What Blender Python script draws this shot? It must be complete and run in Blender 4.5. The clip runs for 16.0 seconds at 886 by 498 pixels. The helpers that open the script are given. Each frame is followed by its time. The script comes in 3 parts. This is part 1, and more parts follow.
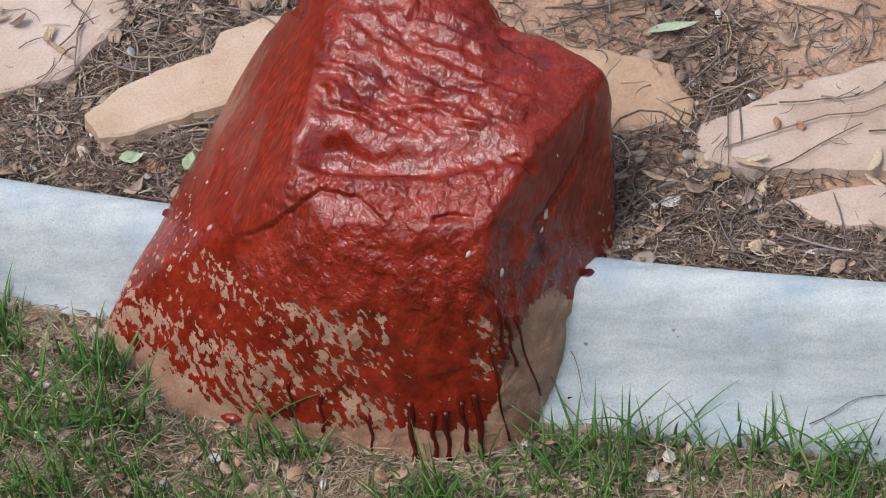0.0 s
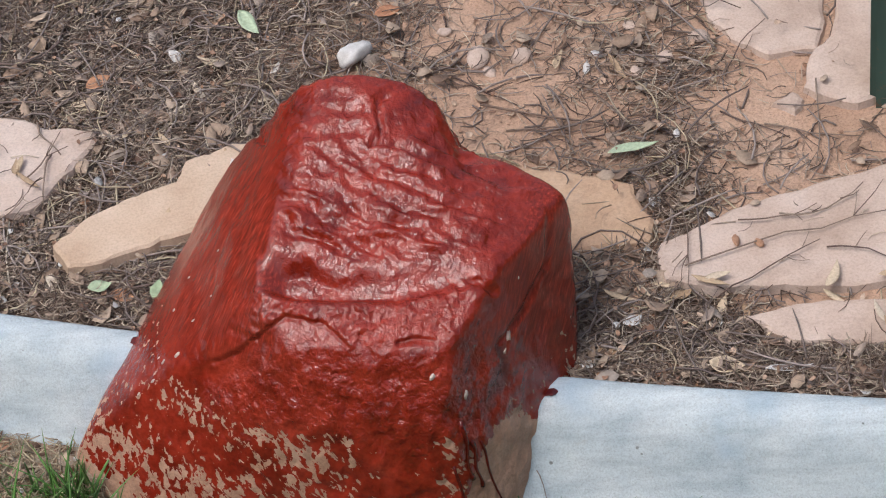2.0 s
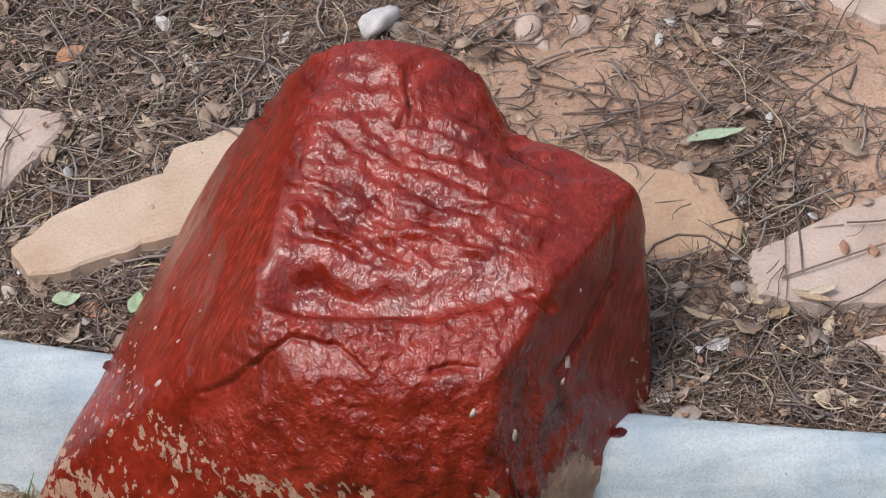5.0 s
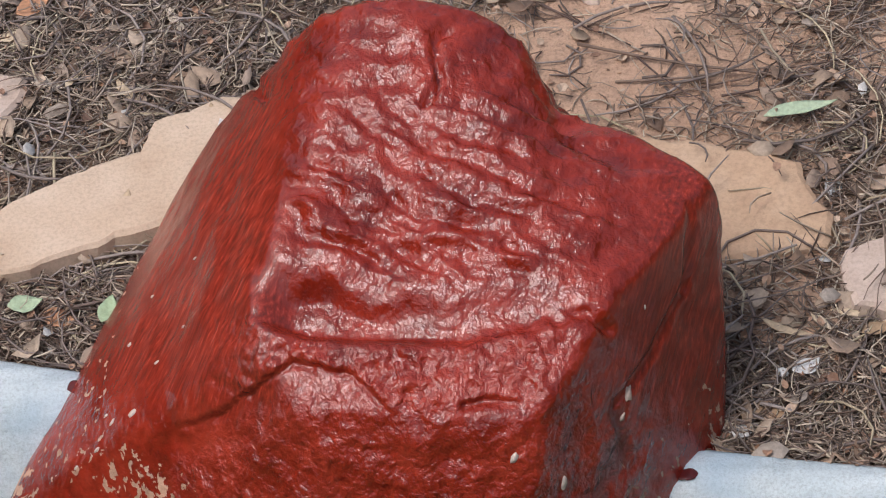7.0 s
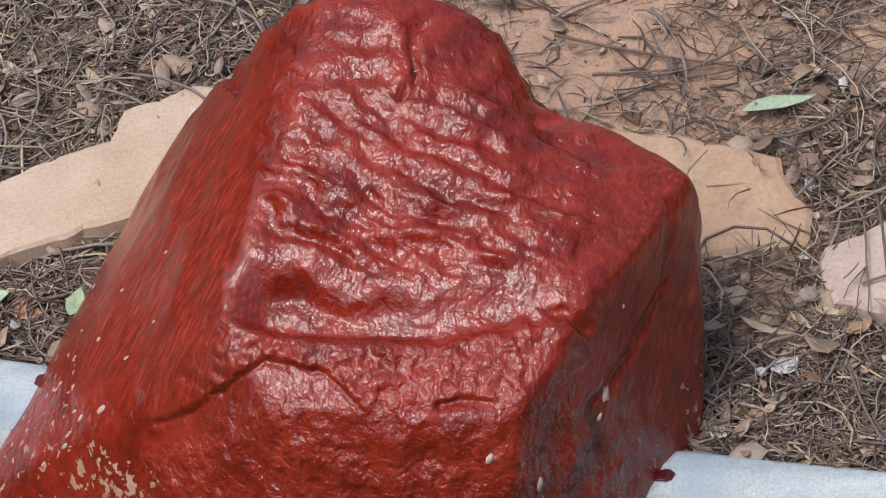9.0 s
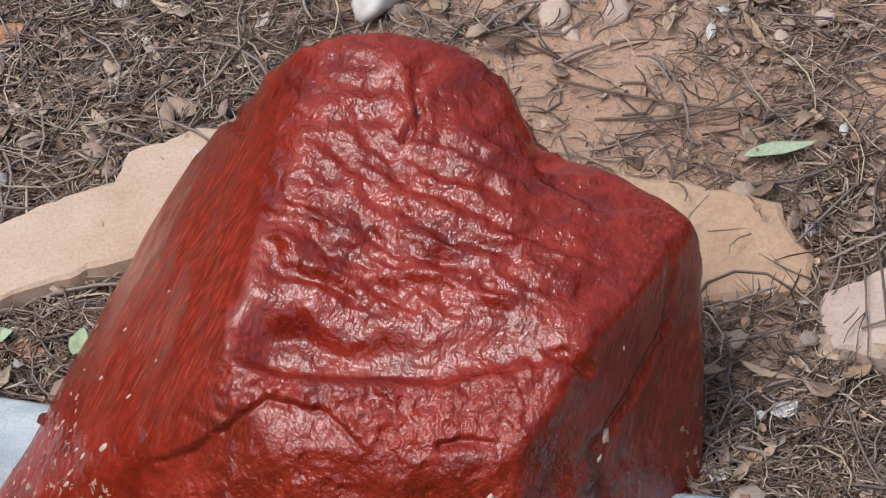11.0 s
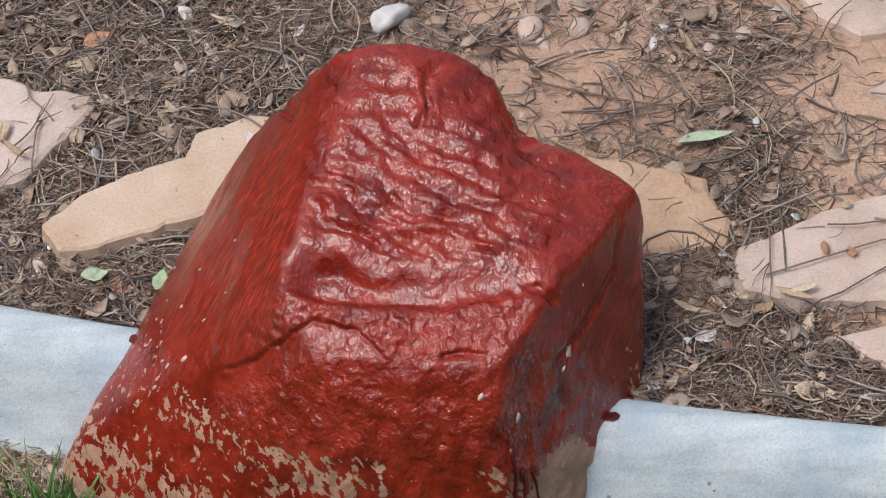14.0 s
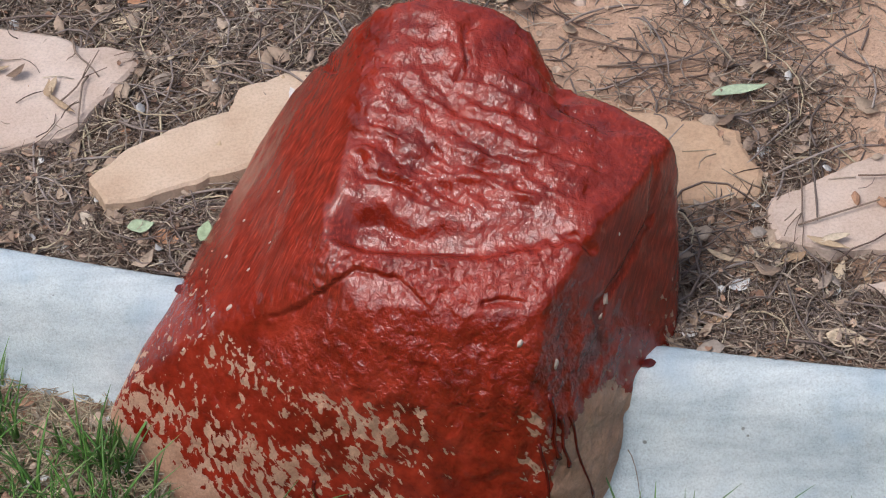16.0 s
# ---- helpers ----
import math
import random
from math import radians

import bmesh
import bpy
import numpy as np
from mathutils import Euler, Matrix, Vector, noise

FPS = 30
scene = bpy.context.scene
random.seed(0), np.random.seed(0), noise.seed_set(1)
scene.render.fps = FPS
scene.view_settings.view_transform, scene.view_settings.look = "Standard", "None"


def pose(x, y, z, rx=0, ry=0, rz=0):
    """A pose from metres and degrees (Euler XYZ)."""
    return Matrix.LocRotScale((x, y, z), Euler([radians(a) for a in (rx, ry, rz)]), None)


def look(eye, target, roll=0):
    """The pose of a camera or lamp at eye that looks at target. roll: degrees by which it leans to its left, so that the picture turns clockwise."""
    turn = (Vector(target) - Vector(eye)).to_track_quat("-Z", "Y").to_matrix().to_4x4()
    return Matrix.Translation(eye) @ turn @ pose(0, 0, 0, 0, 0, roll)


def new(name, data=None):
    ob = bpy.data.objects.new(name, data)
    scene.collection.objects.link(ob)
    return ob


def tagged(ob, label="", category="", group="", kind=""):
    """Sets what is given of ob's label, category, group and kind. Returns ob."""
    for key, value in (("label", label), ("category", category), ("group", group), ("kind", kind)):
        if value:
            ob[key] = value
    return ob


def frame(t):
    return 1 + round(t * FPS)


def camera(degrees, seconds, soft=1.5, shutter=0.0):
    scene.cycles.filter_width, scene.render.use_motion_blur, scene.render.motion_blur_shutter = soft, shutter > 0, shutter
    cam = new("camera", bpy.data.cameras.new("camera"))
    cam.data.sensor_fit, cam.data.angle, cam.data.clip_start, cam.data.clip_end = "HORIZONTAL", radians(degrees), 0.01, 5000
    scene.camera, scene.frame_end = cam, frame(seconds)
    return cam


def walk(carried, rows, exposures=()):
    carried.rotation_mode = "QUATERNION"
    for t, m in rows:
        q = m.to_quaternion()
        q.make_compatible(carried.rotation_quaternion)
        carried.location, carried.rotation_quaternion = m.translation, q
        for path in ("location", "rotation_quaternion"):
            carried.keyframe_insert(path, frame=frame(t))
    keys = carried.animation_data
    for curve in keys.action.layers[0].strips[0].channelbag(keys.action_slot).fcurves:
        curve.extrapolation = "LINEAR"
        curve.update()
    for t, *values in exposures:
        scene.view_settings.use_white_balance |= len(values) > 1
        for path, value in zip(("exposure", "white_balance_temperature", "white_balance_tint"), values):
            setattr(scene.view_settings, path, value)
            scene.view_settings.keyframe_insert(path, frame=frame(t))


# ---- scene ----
from mathutils.bvhtree import BVHTree

cam = camera(15.0, 16.0, soft=1.1)
PATH = [
    (0, (0.149, -2.586, 2.935), (0.07, -1.271, 1.431), -6.4),
    (0.5, (0.162, -2.582, 2.949), (0.088, -1.26, 1.45), -6.7),
    (1, (0.177, -2.592, 2.965), (0.108, -1.247, 1.487), -6.8),
    (1.5, (0.183, -2.6, 2.971), (0.115, -1.243, 1.504), -6.9),
    (2, (0.184, -2.608, 2.981), (0.115, -1.245, 1.519), -7.1),
    (2.5, (0.188, -2.621, 2.98), (0.118, -1.255, 1.522), -7.2),
    (3, (0.182, -2.595, 2.95), (0.112, -1.226, 1.494), -7.3),
    (3.5, (0.175, -2.48, 2.819), (0.104, -1.106, 1.368), -7.3),
    (4, (0.168, -2.356, 2.685), (0.096, -0.982, 1.233), -7.3),
    (4.5, (0.153, -2.242, 2.554), (0.079, -0.867, 1.104), -7.2),
    (5, (0.139, -2.121, 2.434), (0.057, -0.747, 0.984), -7.1),
    (7.5, (0.093, -1.653, 2.075), (0.005, -0.33, 0.578), -7.1),
    (8, (0.09, -1.648, 2.076), (0.007, -0.33, 0.574), -6.8),
    (8.5, (0.085, -1.646, 2.076), (0.014, -0.329, 0.571), -6.3),
    (9, (0.086, -1.65, 2.076), (0.021, -0.33, 0.575), -6.0),
    (11.5, (0.084, -1.681, 2.081), (0.024, -0.334, 0.604), -5.3),
    (12, (0.076, -1.735, 2.147), (0.032, -0.387, 0.67), -4.9),
    (12.5, (0.073, -1.848, 2.261), (0.036, -0.497, 0.787), -4.5),
    (13, (0.065, -1.971, 2.389), (0.036, -0.627, 0.908), -4.1),
    (13.5, (0.067, -2.102, 2.52), (0.033, -0.761, 1.037), -4.3),
    (14, (0.061, -2.226, 2.645), (0.024, -0.884, 1.163), -4.1),
    (14.5, (0.06, -2.269, 2.697), (0.016, -0.928, 1.213), -4.2),
    (15, (0.056, -2.272, 2.699), (0.006, -0.936, 1.211), -4.3),
    (15.5, (0.055, -2.281, 2.692), (-0.001, -0.948, 1.202), -4.7),
    (16, (0.049, -2.29, 2.689), (-0.005, -0.961, 1.195), -4.8),
]
walk(cam, [(t, look(eye, target, roll)) for t, eye, target, roll in PATH])

# ---- light: soft overcast daylight ----
scene.view_settings.exposure = 0.44
world = bpy.data.worlds.new("overcast_sky")
scene.world = world
world.use_nodes = True
wn = world.node_tree.nodes
sky = wn.new("ShaderNodeTexSky")
sky.sky_type, sky.sun_disc = "NISHITA", False
sky.sun_elevation, sky.sun_rotation = radians(63), radians(245)
sky.dust_density, sky.air_density, sky.ozone_density = 4.0, 1.0, 1.2
wn["Background"].inputs[1].default_value = 0.15
cloud = wn.new("ShaderNodeHueSaturation")
cloud.inputs["Saturation"].default_value = 0.75
world.node_tree.links.new(sky.outputs[0], cloud.inputs["Color"])
world.node_tree.links.new(cloud.outputs[0], wn["Background"].inputs[0])
sun = new("sun", bpy.data.lights.new("sun", "SUN"))
sun.data.energy, sun.data.angle, sun.data.color = 0.85, radians(18), (0.98, 0.97, 1.0)
sun.matrix_world = look((-1.5, -1.0, 4.2), (0, 0, 0))


# ---- materials ----
def material(name, rough=0.8):
    m = bpy.data.materials.new(name)
    m.use_nodes = True
    b = m.node_tree.nodes["Principled BSDF"]
    b.inputs["Roughness"].default_value = rough
    return m, m.node_tree.nodes, m.node_tree.links, b


def ramp(nodes, links, source, stops):
    r = nodes.new("ShaderNodeValToRGB")
    e = r.color_ramp.elements
    while len(e) < len(stops):
        e.new(0.5)
    for k, (p, c) in zip(e, stops):
        k.position, k.color = p, (*c, 1)
    links.new(source, r.inputs[0])
    return r.outputs[0]


def noise_tex(nodes, links, scale, detail=4.0, rough=0.55, stretch=None, distort=0.0):
    co = nodes.new("ShaderNodeTexCoord").outputs["Object"]
    if stretch:
        mp = nodes.new("ShaderNodeMapping")
        mp.inputs["Scale"].default_value = stretch
        links.new(co, mp.inputs[0])
        co = mp.outputs[0]
    n = nodes.new("ShaderNodeTexNoise")
    n.inputs["Scale"].default_value, n.inputs["Detail"].default_value, n.inputs["Roughness"].default_value = scale, detail, rough
    n.inputs["Distortion"].default_value = distort
    links.new(co, n.inputs["Vector"])
    return n.outputs[0]


def bump(nodes, links, height, distance, strength=1.0, chain=None):
    b = nodes.new("ShaderNodeBump")
    b.inputs["Distance"].default_value, b.inputs["Strength"].default_value = distance, strength
    links.new(height, b.inputs["Height"])
    if chain:
        links.new(chain, b.inputs["Normal"])
    return b.outputs[0]


def mixed(nodes, links, fac, a, b, mode="MIX"):
    m = nodes.new("ShaderNodeMix")
    m.data_type, m.blend_type = "RGBA", mode
    for sock, v in ((m.inputs[0], fac), (m.inputs[6], a), (m.inputs[7], b)):
        if isinstance(v, tuple):
            sock.default_value = (*v, 1)
        elif isinstance(v, float):
            sock.default_value = v
        else:
            links.new(v, sock)
    return m.outputs[2]


def math_node(nodes, links, op, a, b):
    m = nodes.new("ShaderNodeMath")
    m.operation = op
    for sock, v in zip(m.inputs, (a, b)):
        if isinstance(v, float):
            sock.default_value = v
        else:
            links.new(v, sock)
    return m.outputs[0]


def speckled(name, dark, mid, light, scale, fine, rough, depth, spot=None):
    """Matt mineral or earthy surface: broad patches, fine grain, pits."""
    m, n, l, b = material(name, rough)
    broad = noise_tex(n, l, scale, 5, 0.6)
    col = ramp(n, l, broad, [(0.3, dark), (0.5, mid), (0.72, light)])
    grain = noise_tex(n, l, fine, 3, 0.7)
    g = ramp(n, l, grain, [(0.3, (0.62, 0.62, 0.62)), (0.55, (1, 1, 1)), (0.8, (1.15, 1.15, 1.15))])
    col = mixed(n, l, 0.5, col, g, "MULTIPLY")
    if spot:
        s = ramp(n, l, noise_tex(n, l, fine * 0.35, 2, 0.5), [(0.66, (0, 0, 0)), (0.78, (0.8, 0.8, 0.8))])
        col = mixed(n, l, s, col, spot)
    l.new(col, b.inputs["Base Color"])
    h = bump(n, l, grain, depth)
    l.new(bump(n, l, broad, depth * 4, 0.6, h), b.inputs["Normal"])
    return m


def leafy(name, colours, rough=0.65, by_island=True):
    """Many small pieces, each of a colour of its own, with a fine grain."""
    m, n, l, b = material(name, rough)
    if by_island:
        r = n.new("ShaderNodeNewGeometry").outputs["Random Per Island"]
    else:
        r = n.new("ShaderNodeObjectInfo").outputs["Random"]
    col = ramp(n, l, r, [(k / max(1, len(colours) - 1), c) for k, c in enumerate(colours)])
    grain = noise_tex(n, l, 260, 3, 0.6)
    g = ramp(n, l, grain, [(0.3, (0.6, 0.6, 0.6)), (0.6, (1, 1, 1)), (0.8, (1.2, 1.2, 1.2))])
    l.new(mixed(n, l, 0.7, col, g, "MULTIPLY"), b.inputs["Base Color"])
    l.new(bump(n, l, grain, 0.0006), b.inputs["Normal"])
    return m




def concrete_material():
    """Pale cast concrete: cloudy patches, faint lines along its length, grain, dark pinholes and a few blue-grey stains."""
    m, n, l, b = material("weathered_concrete", 0.85)
    col = ramp(n, l, noise_tex(n, l, 9, 6, 0.65), [(0.3, (0.38, 0.46, 0.51)), (0.5, (0.50, 0.57, 0.60)), (0.7, (0.60, 0.65, 0.665))])
    lines = noise_tex(n, l, 60, 3, 0.6, (0.05, 0.9, 1.0))
    col = mixed(n, l, 0.9, col, ramp(n, l, lines, [(0.3, (0.80, 0.82, 0.84)), (0.5, (1, 1, 1)), (0.7, (1.12, 1.11, 1.10))]), "MULTIPLY")
    grain = noise_tex(n, l, 420, 4, 0.75)
    col = mixed(n, l, 0.75, col, ramp(n, l, grain, [(0.3, (0.62, 0.62, 0.62)), (0.52, (1, 1, 1)), (0.75, (1.2, 1.2, 1.2))]), "MULTIPLY")
    hole = n.new("ShaderNodeTexVoronoi")
    hole.inputs["Scale"].default_value = 70
    l.new(n.new("ShaderNodeTexCoord").outputs["Object"], hole.inputs["Vector"])
    pin = ramp(n, l, math_node(n, l, "ADD", hole.outputs["Distance"], noise_tex(n, l, 33, 2, 0.5)), [(0.40, (0.8, 0.8, 0.8)), (0.46, (0, 0, 0))])
    col = mixed(n, l, pin, col, (0.20, 0.20, 0.19))
    blue = ramp(n, l, noise_tex(n, l, 7, 3, 0.6), [(0.55, (0, 0, 0)), (0.72, (0.6, 0.6, 0.6))])
    col = mixed(n, l, blue, col, (0.33, 0.46, 0.58))
    dirt = ramp(n, l, noise_tex(n, l, 26, 5, 0.7), [(0.62, (0, 0, 0)), (0.80, (0.6, 0.6, 0.6))])
    l.new(mixed(n, l, dirt, col, (0.27, 0.25, 0.22)), b.inputs["Base Color"])
    h = bump(n, l, grain, 0.0012)
    l.new(bump(n, l, pin, -0.001, 1.0, h), b.inputs["Normal"])
    return m


CONCRETE = concrete_material()
SANDSTONE = speckled("pink_sandstone", (0.41, 0.30, 0.235), (0.53, 0.41, 0.34), (0.63, 0.52, 0.455), 9, 300, 0.85, 0.0006)
BUFF = speckled("buff_sandstone", (0.47, 0.33, 0.23), (0.55, 0.41, 0.30), (0.61, 0.47, 0.36), 12, 300, 0.85, 0.0006)
DUSTY = speckled("dusty_sandstone", (0.44, 0.28, 0.18), (0.52, 0.35, 0.23), (0.57, 0.40, 0.28), 18, 260, 0.9, 0.0008)
PALE = speckled("pale_pebble", (0.5, 0.48, 0.46), (0.62, 0.6, 0.58), (0.72, 0.71, 0.7), 40, 500, 0.6, 0.0006)
ORANGE = speckled("orange_stone", (0.34, 0.18, 0.11), (0.42, 0.24, 0.15), (0.50, 0.30, 0.20), 60, 500, 0.85, 0.0005)
NEEDLE = leafy("dry_needles", [(0.06, 0.038, 0.028), (0.21, 0.135, 0.10), (0.44, 0.34, 0.26), (0.12, 0.075, 0.055), (0.62, 0.52, 0.40), (0.28, 0.215, 0.185), (0.09, 0.055, 0.04)])
TWIG = leafy("grey_twigs", [(0.10, 0.07, 0.06), (0.22, 0.175, 0.155), (0.36, 0.30, 0.27), (0.13, 0.085, 0.07)])
TWIG_ONE = leafy("twig_bark", [(0.10, 0.06, 0.05), (0.18, 0.12, 0.09), (0.30, 0.23, 0.18)], by_island=False)
LEAF = leafy("dead_leaves", [(0.18, 0.11, 0.075), (0.34, 0.245, 0.175), (0.48, 0.37, 0.28), (0.26, 0.16, 0.105), (0.40, 0.34, 0.29)])
LEAF_ONE = leafy("dead_leaf", [(0.34, 0.22, 0.13), (0.50, 0.37, 0.24), (0.60, 0.48, 0.34), (0.52, 0.45, 0.38)], by_island=False)
CHIP = leafy("bark_chips", [(0.14, 0.08, 0.055), (0.30, 0.16, 0.10), (0.44, 0.28, 0.19), (0.55, 0.42, 0.32), (0.40, 0.22, 0.13)])
GREEN = leafy("fresh_leaf", [(0.36, 0.46, 0.28), (0.44, 0.53, 0.36)], 0.5, by_island=False)
GRASS = leafy("grass", [(0.04, 0.11, 0.02), (0.08, 0.20, 0.035), (0.13, 0.28, 0.06), (0.06, 0.15, 0.03), (0.20, 0.32, 0.10)], 0.45)
THATCH = leafy("dry_thatch", [(0.42, 0.34, 0.22), (0.58, 0.49, 0.34), (0.30, 0.23, 0.15), (0.50, 0.43, 0.34)])


def ground_material():
    m, n, l, b = material("sandy_soil", 0.95)
    broad = noise_tex(n, l, 5.0, 6, 0.6)
    sand = ramp(n, l, broad, [(0.25, (0.37, 0.23, 0.155)), (0.5, (0.49, 0.32, 0.225)), (0.75, (0.56, 0.40, 0.30))])
    grain = noise_tex(n, l, 330, 4, 0.75)
    g = ramp(n, l, grain, [(0.28, (0.45, 0.42, 0.4)), (0.5, (1, 1, 1)), (0.8, (1.2, 1.2, 1.2))])
    sand = mixed(n, l, 0.8, sand, g, "MULTIPLY")
    humus = ramp(n, l, noise_tex(n, l, 60, 5, 0.7), [(0.3, (0.05, 0.031, 0.022)), (0.55, (0.15, 0.095, 0.065)), (0.8, (0.34, 0.23, 0.16))])
    att = n.new("ShaderNodeAttribute")
    att.attribute_name = "humus"
    ragged = math_node(n, l, "ADD", att.outputs["Fac"], math_node(n, l, "MULTIPLY", math_node(n, l, "SUBTRACT", noise_tex(n, l, 28, 5, 0.7), 0.5), 1.6))
    f = ramp(n, l, ragged, [(0.35, (0, 0, 0)), (0.7, (1, 1, 1))])
    turf = ramp(n, l, noise_tex(n, l, 40, 5, 0.7), [(0.3, (0.03, 0.06, 0.015)), (0.55, (0.07, 0.13, 0.03)), (0.75, (0.30, 0.26, 0.16))])
    lawn = n.new("ShaderNodeAttribute")
    lawn.attribute_name = "lawn"
    l.new(mixed(n, l, lawn.outputs["Fac"], mixed(n, l, f, sand, humus), turf), b.inputs["Base Color"])
    h = bump(n, l, grain, 0.0015)
    l.new(bump(n, l, noise_tex(n, l, 70, 4, 0.6), 0.008, 0.8, h), b.inputs["Normal"])
    return m


def fac_attr(n, name):
    a = n.new("ShaderNodeAttribute")
    a.attribute_name = name
    return a.outputs["Fac"]


def brush_tex(n, l, scale, along):
    """Noise drawn out along the strokes that a brush left, up and to the east."""
    turn = n.new("ShaderNodeMapping")
    turn.inputs["Rotation"].default_value = (radians(38), radians(-24), 0)
    l.new(n.new("ShaderNodeTexCoord").outputs["Object"], turn.inputs[0])
    draw = n.new("ShaderNodeMapping")
    draw.inputs["Scale"].default_value = (1, 1, along)
    l.new(turn.outputs[0], draw.inputs[0])
    t = n.new("ShaderNodeTexNoise")
    t.inputs["Scale"].default_value, t.inputs["Detail"].default_value, t.inputs["Roughness"].default_value = scale, 3, 0.6
    l.new(draw.outputs[0], t.inputs["Vector"])
    return t.outputs[0]


def paint_look(n, l, b, lumps, on_stone=True):
    """Wet, glossy dark red paint on a node tree's Principled shader, brushed thin on the side faces."""
    b.inputs["IOR"].default_value = 1.5
    col = ramp(n, l, noise_tex(n, l, 22, 4, 0.6), [(0.30, (0.13, 0.009, 0.004)), (0.5, (0.23, 0.018, 0.008)), (0.70, (0.31, 0.031, 0.016))])
    col = mixed(n, l, 0.55, col, ramp(n, l, noise_tex(n, l, 120, 4, 0.65), [(0.3, (0.5, 0.46, 0.44)), (0.5, (1, 1, 1)), (0.75, (1.3, 1.4, 1.4))]), "MULTIPLY")
    if not on_stone:
        b.inputs["Roughness"].default_value = 0.10
        l.new(col, b.inputs["Base Color"])
        return bump(n, l, lumps, 0.003, 0.6)
    brush, dull, wrinkle = fac_attr(n, "brush"), fac_attr(n, "dull"), fac_attr(n, "wrinkle")
    strokes = brush_tex(n, l, 300, 0.09)
    thin = ramp(n, l, strokes, [(0.30, (0.12, 0.016, 0.009)), (0.48, (0.20, 0.020, 0.011)), (0.60, (0.27, 0.027, 0.014)), (0.76, (0.44, 0.052, 0.030))])
    col = mixed(n, l, brush, col, thin)
    # ragged patch of a greyer, rougher red-brown
    greyed = ramp(n, l, math_node(n, l, "ADD", dull, math_node(n, l, "MULTIPLY", math_node(n, l, "SUBTRACT", brush_tex(n, l, 60, 0.4), 0.5), 1.5)), [(0.45, (0, 0, 0)), (0.60, (1, 1, 1))])
    l.new(mixed(n, l, greyed, col, (0.16, 0.042, 0.038)), b.inputs["Base Color"])
    gloss = math_node(n, l, "ADD", math_node(n, l, "MULTIPLY", brush, 0.16), 0.07)
    l.new(math_node(n, l, "ADD", gloss, math_node(n, l, "MULTIPLY", greyed, 0.15)), b.inputs["Roughness"])
    h = bump(n, l, strokes, 0.0007, 0.6)
    fine = n.new("ShaderNodeBump")
    fine.inputs["Distance"].default_value = 0.0018
    l.new(wrinkle, fine.inputs["Strength"])
    l.new(noise_tex(n, l, 240, 3, 0.55), fine.inputs["Height"])
    l.new(h, fine.inputs["Normal"])
    broad = n.new("ShaderNodeBump")
    broad.inputs["Distance"].default_value = 0.0060
    l.new(wrinkle, broad.inputs["Strength"])
    l.new(lumps, broad.inputs["Height"])
    l.new(fine.outputs[0], broad.inputs["Normal"])
    return broad.outputs[0]


def paint_material():
    m, n, l, b = material("wet_red_paint")
    l.new(paint_look(n, l, b, noise_tex(n, l, 70, 4, 0.6), False), b.inputs["Normal"])
    return m


def boulder_material():
    """Sandstone under wet paint; the attribute cover says how closely it is covered, ragged at its edge."""
    m, n, l, paint = material("painted_sandstone")
    stone = n.new("ShaderNodeBsdfPrincipled")
    stone.inputs["Roughness"].default_value = 0.6
    grain = noise_tex(n, l, 300, 4, 0.7)
    tan = ramp(n, l, noise_tex(n, l, 25, 5, 0.6), [(0.3, (0.36, 0.19, 0.12)), (0.55, (0.48, 0.28, 0.19)), (0.75, (0.56, 0.37, 0.27))])
    l.new(mixed(n, l, 0.7, tan, ramp(n, l, grain, [(0.3, (0.55, 0.55, 0.55)), (0.6, (1, 1, 1))]), "MULTIPLY"), stone.inputs["Base Color"])
    tilt = n.new("ShaderNodeMapping")
    tilt.inputs["Rotation"].default_value = (0, radians(32), 0)
    l.new(n.new("ShaderNodeTexCoord").outputs["Object"], tilt.inputs[0])
    draw = n.new("ShaderNodeMapping")
    draw.inputs["Scale"].default_value = (1.0, 1.0, 0.45)
    l.new(tilt.outputs[0], draw.inputs[0])
    blob = n.new("ShaderNodeTexNoise")
    for key, v in (("Scale", 108), ("Detail", 3.0), ("Roughness", 0.55), ("Distortion", 0.35)):
        blob.inputs[key].default_value = v
    l.new(draw.outputs[0], blob.inputs["Vector"])
    v = math_node(n, l, "ADD", fac_attr(n, "cover"), math_node(n, l, "MULTIPLY", math_node(n, l, "SUBTRACT", blob.outputs[0], 0.5), 2.2))
    fac = ramp(n, l, v, [(0.48, (0, 0, 0)), (0.54, (1, 1, 1))])
    film = n.new("ShaderNodeRGBToBW")
    l.new(fac, film.inputs[0])
    lumps = noise_tex(n, l, 100, 3, 0.5, (1.0, 0.8, 0.8), 0.3)
    l.new(bump(n, l, film.outputs[0], 0.0014, 1.0, paint_look(n, l, paint, lumps)), paint.inputs["Normal"])
    l.new(bump(n, l, grain, 0.0012, 1.0, bump(n, l, lumps, 0.004)), stone.inputs["Normal"])
    mix = n.new("ShaderNodeMixShader")
    l.new(film.outputs[0], mix.inputs[0])
    l.new(stone.outputs[0], mix.inputs[1])
    l.new(paint.outputs[0], mix.inputs[2])
    l.new(mix.outputs[0], n["Material Output"].inputs[0])
    return m


PAINT = paint_material()
POOLED = leafy("pooled_dark_paint", [(0.075, 0.005, 0.004), (0.11, 0.008, 0.005)], 0.15, by_island=False)


# ---- shape helpers ----
def mesh_of(name, verts, faces, mat, smooth=True):
    me = bpy.data.meshes.new(name)
    me.from_pydata([tuple(v) for v in verts], [], faces)
    me.materials.append(mat)
    if smooth:
        me.shade_smooth()
    return me


def thing(name, me, label, category, group="", kind=""):
    return tagged(new(name, me), label, category, group, kind)


def part(name, me, parent, label=""):
    ob = new(name, me)
    ob.parent = parent
    return tagged(ob, label)


